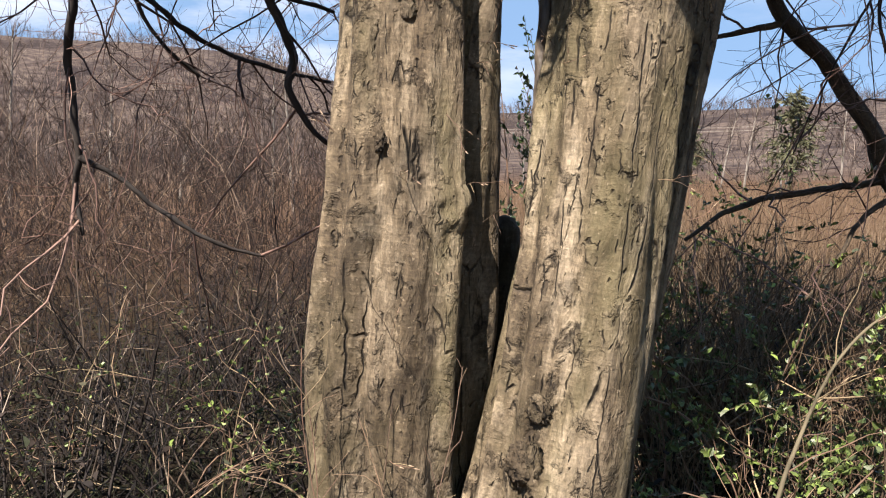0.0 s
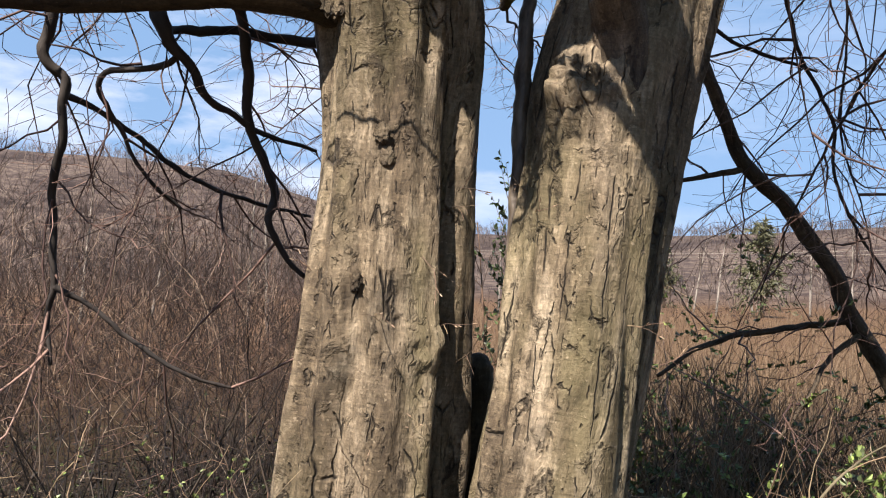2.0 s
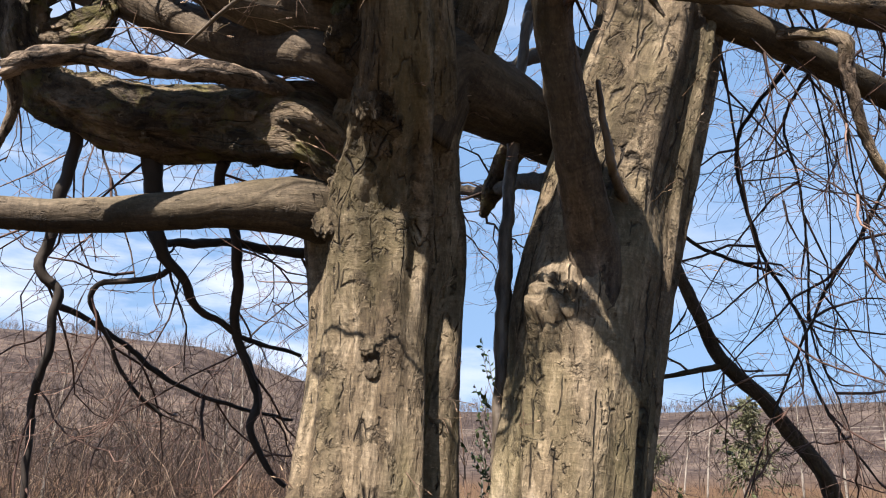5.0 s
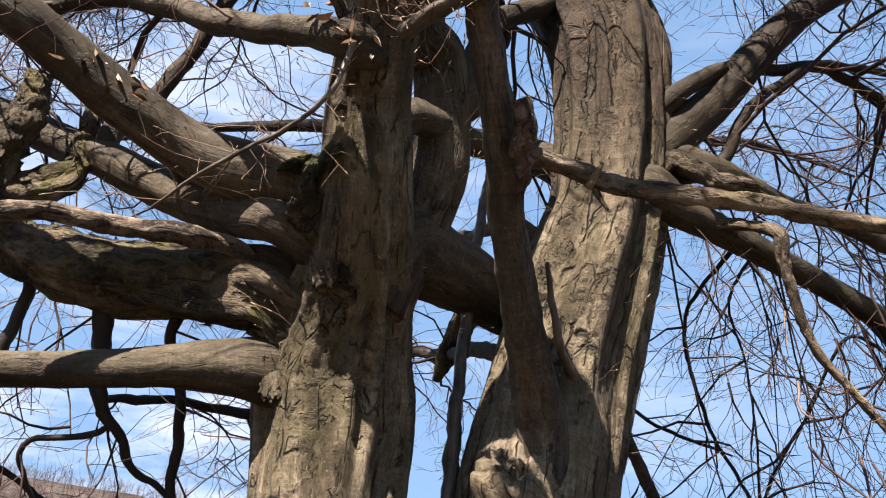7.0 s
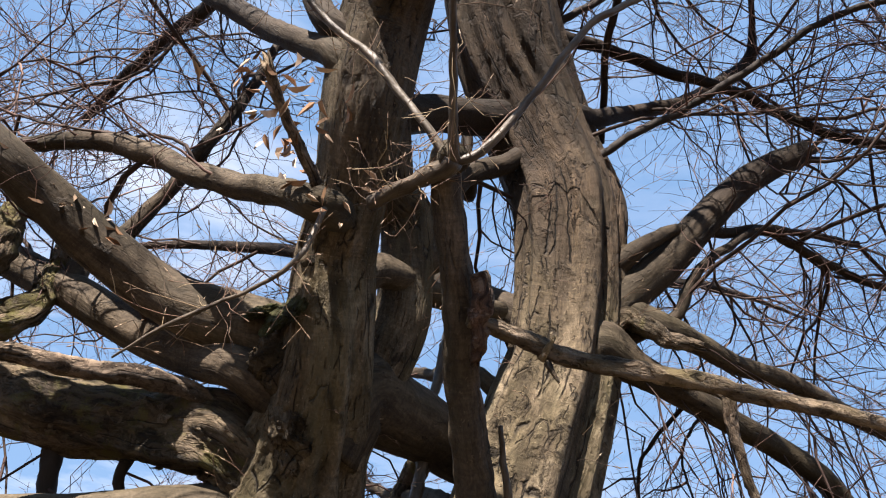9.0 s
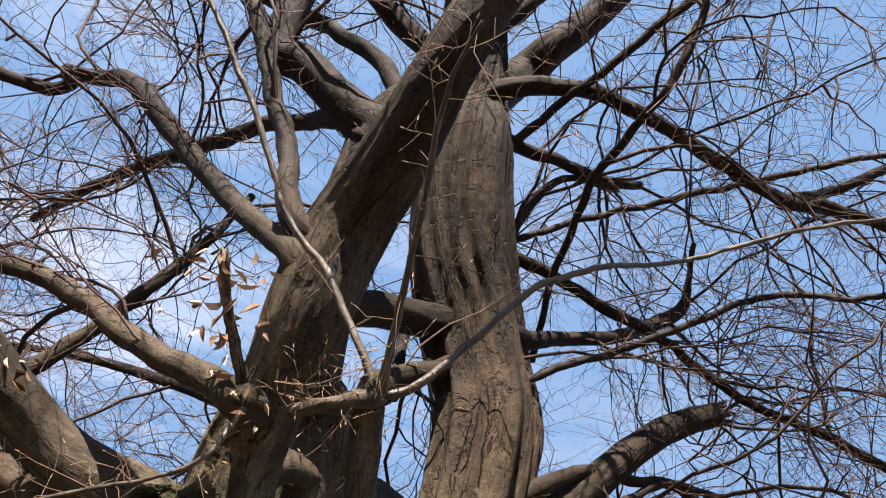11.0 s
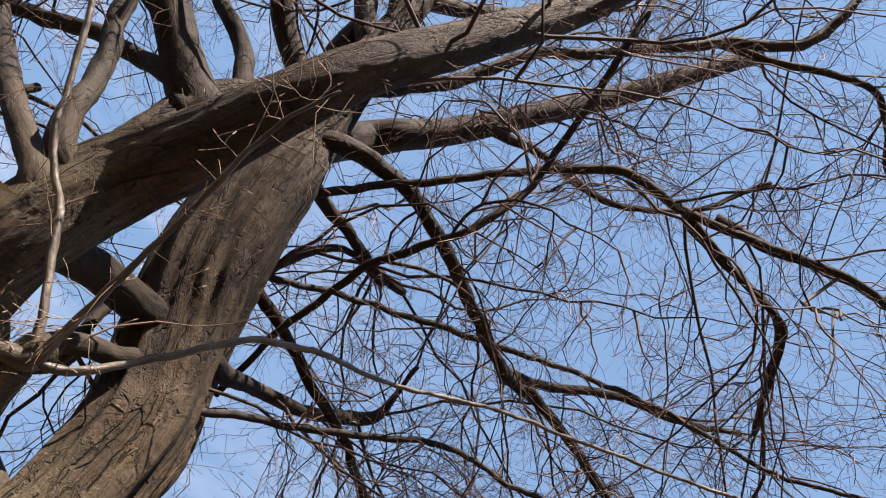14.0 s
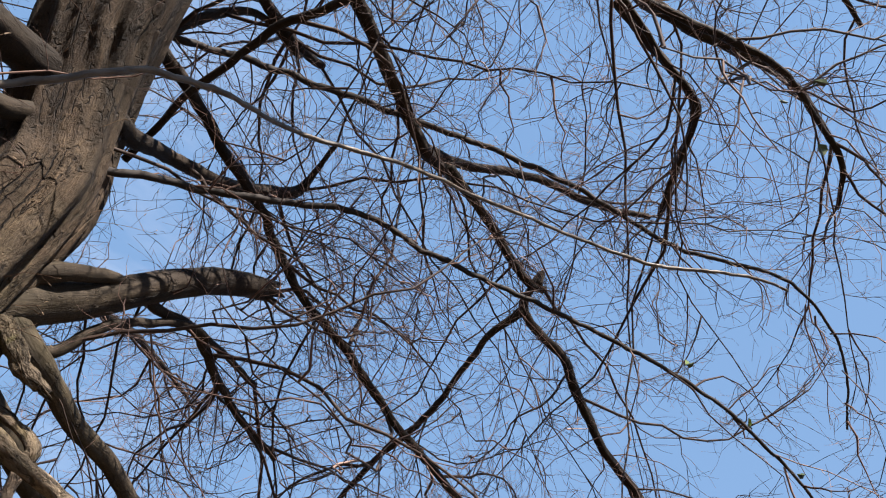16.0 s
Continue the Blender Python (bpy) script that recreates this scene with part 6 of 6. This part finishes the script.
for i, (az, far, tall, lean) in enumerate(((-24, 34, 6.5, 0.4), (-19.5, 42, 7, 1.5), (-13, 30, 6, 0.2), (-11.5, 26, 5.6, -0.3), (-30, 40, 8, 0.6), (21, 60, 7, 1.0), (23.4, 70, 8, -0.8),
                                           (27, 66, 8, 0.3), (29.5, 58, 7, 0.2), (19.5, 72, 7, 1.4), (5.5, 55, 7, 0.3), (-5, 50, 7, 0.5), (32, 75, 9, 0.4), (16, 64, 7, -0.5))):
    birch(far * math.sin(radians(az)), far * math.cos(radians(az)), tall, lean, 40 + i)


def conifer(x, y, tall, seed):
    """A ragged dark conifer."""
    rng = np.random.default_rng(seed)
    z = float(height(np.array(x), np.array(y)))
    ob = thing("conifer", "ragged dark green conifer in the valley", "tree", at=(x, y, z - 0.1))
    me, q = tube("trunk", [(0, 0, 0, 0.14), (0, 0, tall * 0.5, 0.09), (0.1, 0, tall, 0.015)], SPROUT, step=0.6, sides=7)
    part("trunk", me, ob)
    s, w, f = off(rng, along(q, 14)[0][None], 110, 0.12, 1.0, 1.2, 0.1)
    b = grow(rng, s, w, tall * 0.46 * (1.12 - f) * (0.5 + 0.7 * rng.random(len(s))) + 0.15, 5, 0.1, 0.05)
    t, v, f = off(rng, b, 13, 0.15, 1.0, 0.7, 0.2)
    v[:, 2] -= 0.3
    part("crown", joined_leaves("crown", [leaves(rng, t, v, 0.30 + 0.35 * rng.random(len(t)), 0.08 + 0.09 * rng.random(len(t)))], NEEDLE), ob, kind="stuff")


conifer(60 * math.sin(radians(24.0)), 60 * math.cos(radians(24.0)), 7.0, 61)
conifer(95 * math.sin(radians(17.5)), 95 * math.cos(radians(17.5)), 7.0, 62)


def wire_line():
    """A power line across the valley on two wooden poles."""
    ob = thing("power_line", "thin pale overhead wire on wooden poles across the valley", "power line")
    ends = []
    for az, far in ((1.5, 90), (44, 80)):
        x, y = far * math.sin(radians(az)), far * math.cos(radians(az))
        z = float(height(np.array(x), np.array(y)))
        me, q = tube("pole", [(x, y, z - 0.3, 0.11), (x, y, z + 3, 0.10), (x, y, z + 6.6, 0.08)], SPROUT, step=0.8, sides=8)
        part("pole", me, ob)
        ends.append((x, y, z + 6.45))
    (x0, y0, z0), (x1, y1, z1) = ends
    for drop in (0.0, 0.35):
        row = [(x0 + (x1 - x0) * k, y0 + (y1 - y0) * k, z0 + (z1 - z0) * k - 3.2 * k * (1 - k) - drop, 0.026) for k in (0, 0.25, 0.5, 0.75, 1)]
        me, q = tube("wire", row, BIRCH, step=3.0, sides=5)
        part("wire", me, ob)


wire_line()


def burl(at, face, size, mat, seed, flat=0.45, on=None):
    """A rough crusty swelling on the bark."""
    bm = bmesh.new()
    bmesh.ops.create_icosphere(bm, subdivisions=4, radius=1.0)
    turn = Vector(face).to_track_quat("Z", "Y")
    lay = bm.verts.layers.float_vector.new("bark")
    for v in bm.verts:
        p = v.co * 2.2 + Vector((seed, 0, 0))
        k = 1 + 0.35 * noise.noise(p) + 0.28 * noise.noise(p * 2.7) + 0.2 * noise.noise(p * 6) + 0.16 * noise.noise(p * 14)
        q = Vector((v.co.x * k * 0.9, v.co.y * k * 1.15, v.co.z * k * flat)) * size
        v.co = Vector(at) + turn @ q
        v[lay] = v.co
    me = bpy.data.meshes.new("burl")
    bm.to_mesh(me)
    bm.free()
    me.polygons.foreach_set("use_smooth", np.full(len(me.polygons), True))
    me.materials.append(mat)
    part("burl", me, on or (trunk_one if at[0] < 0.1 else trunk_two))


CRUST = trunk_bark("bark_crust", (0.040, 0.029, 0.018), (0.105, 0.080, 0.050), (0.200, 0.160, 0.108), relief=0.022)
for i, (at, face, size) in enumerate((((-0.01, 1.905, 1.40), (0.3, -0.9, 0.1), 0.055), ((-0.045, 1.925, 1.36), (0, -1, 0), 0.04), ((-0.18, 1.895, 1.583), (-0.4, -0.9, 0), 0.028), ((-0.222, 1.92, 1.57), (-0.5, -0.8, 0), 0.017),
                                      ((-0.29, 1.99, 2.37), (-0.4, -0.9, 0.2), 0.055), ((-0.25, 1.95, 2.31), (-0.3, -0.9, 0), 0.04), 
                                      ((0.395, 1.88, 2.07), (-0.3, -0.9, 0), 0.06), ((0.445, 1.87, 2.01), (-0.1, -1, 0), 0.045), ((0.475, 1.865, 1.965), (0, -1, 0), 0.03), ((0.18, 1.775, 0.80), (0, -1, 0), 0.045),
                                      ((0.215, 1.785, 0.93), (-0.2, -1, 0), 0.03), ((-0.113, 1.92, 1.96), (0, -1, 0), 0.022), ((-0.10, 1.93, 1.90), (0, -1, 0), 0.022),
                                      ((-0.185, 1.665, 2.715), (0, -0.6, -0.8), 0.055), ((-0.160, 1.700, 2.680), (-0.2, -0.55, -0.8), 0.050), ((-0.130, 1.735, 2.585), (-0.6, -0.7, -0.3), 0.055),
                                      ((-0.090, 1.755, 2.550), (0, -0.5, -0.85), 0.050), ((-0.070, 1.780, 2.510), (-0.2, -0.4, -0.9), 0.050), ((-0.100, 1.822, 2.478), (-0.3, -0.6, -0.74), 0.042))):
    burl(at, face, size * (1.25 if i in (6, 7) else 1.0), BARK_LIMB if i in (0, 1, 6, 7, 8) else CRUST, i * 3.1, 0.18)
MOSS = bark_material("moss", (0.02, 0.02, 0.008), (0.045, 0.045, 0.014), (0.09, 0.085, 0.03), moss=1.0, relief=0.02)
burl((-0.17, 1.63, 2.84), (-0.4, -0.8, 0.4), 0.05, MOSS, 50, 0.3)
burl((-0.13, 1.55, 2.83), (-0.7, -0.6, 0.2), 0.05, MOSS, 56, 0.3)
burl((-0.24, 1.67, 2.86), (-0.4, -0.5, 0.7), 0.05, MOSS, 59, 0.3)
burl((-0.20, 1.64, 2.80), (-0.5, -0.8, 0.2), 0.03, MOSS, 53, 0.3)


def flakes(rng, q, count, size, name, mat, low=0.05, high=0.95):
    """Small curled plates of loose bark on a limb, each with a thickness, lifted at one side."""
    k = rng.integers(int(len(q) * low), int(len(q) * high) - 1, count)
    c, r = q[k, :3], q[k, 3:4]
    d = unit(q[k + 1, :3] - c)
    out = rng.normal(size=(count, 3))
    out = unit(out - d * (out * d).sum(1, keepdims=True))
    side = np.cross(d, out)
    long, wide = size * (0.5 + rng.random((count, 1))), size * (0.3 + 0.5 * rng.random((count, 1)))
    lift = rng.random((count, 1)) * 0.5
    rows = []
    for u in (-1, 0, 1):
        for v in (-1, 0, 1):
            jag = 1 + 1.1 * (rng.random((count, 1)) - 0.5)
            bulge = 0.96 * r + (0.25 * wide * (1 - v * v)) + lift * wide * (v > 0) + 0.15 * long * lift * abs(u)
            rows.append(c + out * bulge + d * long * 0.5 * u * jag + side * wide * 0.5 * v * jag)
    top = np.stack(rows, 1)
    both = np.concatenate([top, top - out[:, None] * 0.003], 1)
    b = np.arange(count)[:, None] * 18
    faces = []
    for u in range(2):
        for v in range(2):
            i = u * 3 + v
            faces.append(b + np.array([[i, i + 1, i + 4, i + 3]]))
            faces.append(b + 9 + np.array([[i, i + 3, i + 4, i + 1]]))
    rim = (0, 1, 2, 5, 8, 7, 6, 3)
    for i, j in zip(rim, rim[1:] + rim[:1]):
        faces.append(b + np.array([[i, i + 9, j + 9, j]]))
    v = both.reshape(-1, 3)
    part(name, mesh_from(name, v, np.concatenate(faces), mat, smooth=False, attrs=v), tree, kind="stuff")


rng = np.random.default_rng(17)
for q, kind in [BOUGHS[i] for i in (4, 5)]:
    flakes(rng, q, 130 if len(q) > 80 else 40, 0.030, "loose_bark", BARK_MOSS)

# short budding sprigs on the trunks and the sprouts
rng = np.random.default_rng(9)
s, w = [], []
for q, kind in BOUGHS[:3]:
    p = q[(q[:, 2] > 0.7)][::3]
    k = rng.integers(0, len(p), 90)
    d = unit(np.stack([rng.normal(size=90), -0.6 - 0.5 * rng.random(90), rng.normal(size=90) * 0.3], -1))
    s.append(p[k, :3] + d * p[k, 3:4] * 0.95)
    w.append(d + np.array([0, 0, 0.5]))
for q, kind in BOUGHS:
    if kind == "shoot" and q[0, 2] > 2.4:
        k = rng.integers(len(q) // 8, len(q), 26)
        d = unit(rng.normal(size=(26, 3)))
        s.append(q[k, :3] + d * q[k, 3:4] * 0.8)
        w.append(d + 0.4 * rng.normal(size=(26, 3)))
s, w = np.vstack(s), np.vstack(w)
high = s[:, 2] > 2.2
keep = high | (rng.random(len(s)) < 0.35)
s, w = s[keep], w[keep]
sprig = grow(rng, s, w, 0.06 + 0.2 * rng.random(len(s)) ** 2, 4, 0.25)
t, v, f = off(rng, sprig, 3, 0.3, 1.0, 0.7, 0.2)
tiny = grow(rng, t, v, 0.02 + 0.05 * rng.random(len(t)), 2, 0.2)
BUD = stem_stuff("buds", (0.0, (0.10, 0.06, 0.035)), (1.0, (0.34, 0.25, 0.17)))
tips = np.concatenate([tiny[:, -1], sprig[:, -1]])
ways = np.concatenate([tiny[:, -1] - tiny[:, -2], sprig[:, -1] - sprig[:, -2]])
pick = rng.random(len(tips)) < 0.6
bud = grow(rng, tips[pick], ways[pick], np.full(pick.sum(), 0.013), 2, 0.05)
bud_mesh = stems(bud, np.full(len(bud), 0.0022), np.full(len(bud), 0.0006), 4)
part("bud_cluster", joined("bud_cluster", [bud_mesh], BUD), tree, kind="stuff")
part("sprig_cluster", joined("sprig_cluster", [stems(sprig, np.full(len(sprig), 0.0014), np.full(len(sprig), 0.0007)), stems(tiny, np.full(len(tiny), 0.0009), np.full(len(tiny), 0.0006))], CANE), tree, kind="stuff")

# curled dead leaves caught on a broken twig and on the big limb
rng = np.random.default_rng(3)
at = []
for q, kind in BOUGHS:
    if kind == "dead_twig":
        k = rng.integers(0, len(q), 60)
        at.append(q[k, :3] + rng.normal(size=(60, 3)) * (0.07, 0.04, 0.05))
    elif kind == "leafy":
        k = rng.integers(int(len(q) * 0.42), int(len(q) * 0.66), 26)
        at.append(q[k, :3] + rng.normal(size=(26, 3)) * 0.02 + np.array([0, -0.07, 0.03]))
at = np.vstack(at)
w = rng.normal(size=at.shape) + np.array([-0.6, 0, -0.3])
part("withered_foliage", joined_leaves("withered_foliage", [leaves(rng, at, w, 0.032 + 0.036 * rng.random(len(at)), 0.007 + 0.007 * rng.random(len(at)), 1.2)], DEADLEAF), tree, kind="stuff")


def hollow(at, face, size, seed):
    """A knot hole: a swollen rim round a dark pit."""
    rings, sides = ((1.25, -0.25), (1.0, 0.05), (0.8, 0.15), (0.62, 0.13), (0.48, 0.0), (0.38, -0.25), (0.2, -0.5)), 28
    turn = Vector(face).to_track_quat("Z", "Y")
    verts, attr = [], []
    for r, h in rings:
        for j in range(sides):
            a = j * 2 * math.pi / sides
            k = 1 + 0.22 * noise.noise((math.cos(a) * 1.3 + seed, math.sin(a) * 1.3, r * 1.5))
            v = Vector(at) + turn @ (Vector((math.cos(a) * r * k * 0.75, math.sin(a) * r * k * 1.2, h * k)) * size)
            verts.append(v)
            attr.append(v)
    quads = [(i * sides + j, i * sides + (j + 1) % sides, (i + 1) * sides + (j + 1) % sides, (i + 1) * sides + j) for i in range(len(rings) - 1) for j in range(sides)]
    part("knot_hole", mesh_from("knot_hole", verts, quads, BARK_LIMB, attrs=attr), trunk_one if at[0] < 0.1 else trunk_two, "dark knot hole with a swollen rim")


hollow((-0.131, 1.459, 2.961), (-0.72, -0.62, -0.25), 0.042, 3)
hollow((0.405, 1.85, 2.06), (-0.25, -0.95, 0.0), 0.058, 8)


def cane_thing(rows, seed):
    """A tall dry cane with a few side shoots."""
    ob = thing("dry_cane", "pale dry cane leaning out of the brambles", "plant stem")
    rng = np.random.default_rng(seed)
    me, q = tube("stem", rows, PALE_CANE, step=0.03, sides=8, lump=0.2, kink=0.8, seed=seed)
    part("stem", me, ob)
    s, w, f = off(rng, along(q)[0][None], 7, 0.4, 1.0, 0.7, 0.3)
    b = grow(rng, s, w, 0.12 + 0.2 * rng.random(len(s)), 4, 0.2)
    part("side_shoot_cluster", joined("side_shoot_cluster", [stems(b, np.full(len(b), 0.0025), np.full(len(b), 0.001))], CANE), ob, kind="stuff")


PALE_CANE = plain_wood("dry_cane", (0.05, 0.042, 0.024), (0.12, 0.10, 0.06))
cane_thing([(0.62, 1.64, -0.03, 0.0065), (0.68, 1.66, 0.4, 0.006), (0.76, 1.698, 0.765, 0.0052), (0.852, 1.77, 0.915, 0.0046), (0.939, 1.821, 1.039, 0.004), (1.078, 1.884, 1.138, 0.003), (1.25, 1.95, 1.2, 0.0015)], 5)

# thin budding twigs that climb the front of the trunk from its foot
rng = np.random.default_rng(31)
s = np.array([[-0.30, 1.72, 0.1], [-0.22, 1.66, 0.1], [-0.10, 1.68, 0.1], [-0.05, 1.70, 0.1], [-0.27, 1.70, 0.1]])
w = np.array([[0.05, 0.07, 1], [0.03, 0.10, 1], [0.04, 0.09, 1], [-0.06, 0.07, 1], [-0.05, 0.1, 1.0]])
climb = grow(rng, s, w, np.array([1.0, 1.2, 0.95, 0.85, 0.9]), 12, 0.05, 0, 0.05)
t, v, f = off(rng, climb, 9, 0.35, 1.0, 0.7, 0.5)
spur = grow(rng, t, v, 0.03 + 0.12 * rng.random(len(t)), 3, 0.2, 0, 0.1)
part("climbing_twig_cluster", joined("climbing_twig_cluster", [stems(climb, np.full(5, 0.0026), np.full(5, 0.0012)), stems(spur, np.full(len(spur), 0.0012), np.full(len(spur), 0.0007))], CANE), tree, kind="stuff")

# a few first leaves out on the highest twigs
rng = np.random.default_rng(8)
centre = np.array([[2.608, -0.185, 3.508], [2.507, -0.4, 3.673], [2.109, -0.591, 4.102]])
ends = third[:, -1]
at = np.vstack([ends[np.argsort(((ends - k) ** 2).sum(1))[:6]] for k in centre])
part("young_foliage", joined_leaves("young_foliage", [leaves(rng, at, rng.normal(size=at.shape), 0.035 + 0.02 * rng.random(18), 0.02 + 0.012 * rng.random(18))], GREEN), tree, kind="stuff")
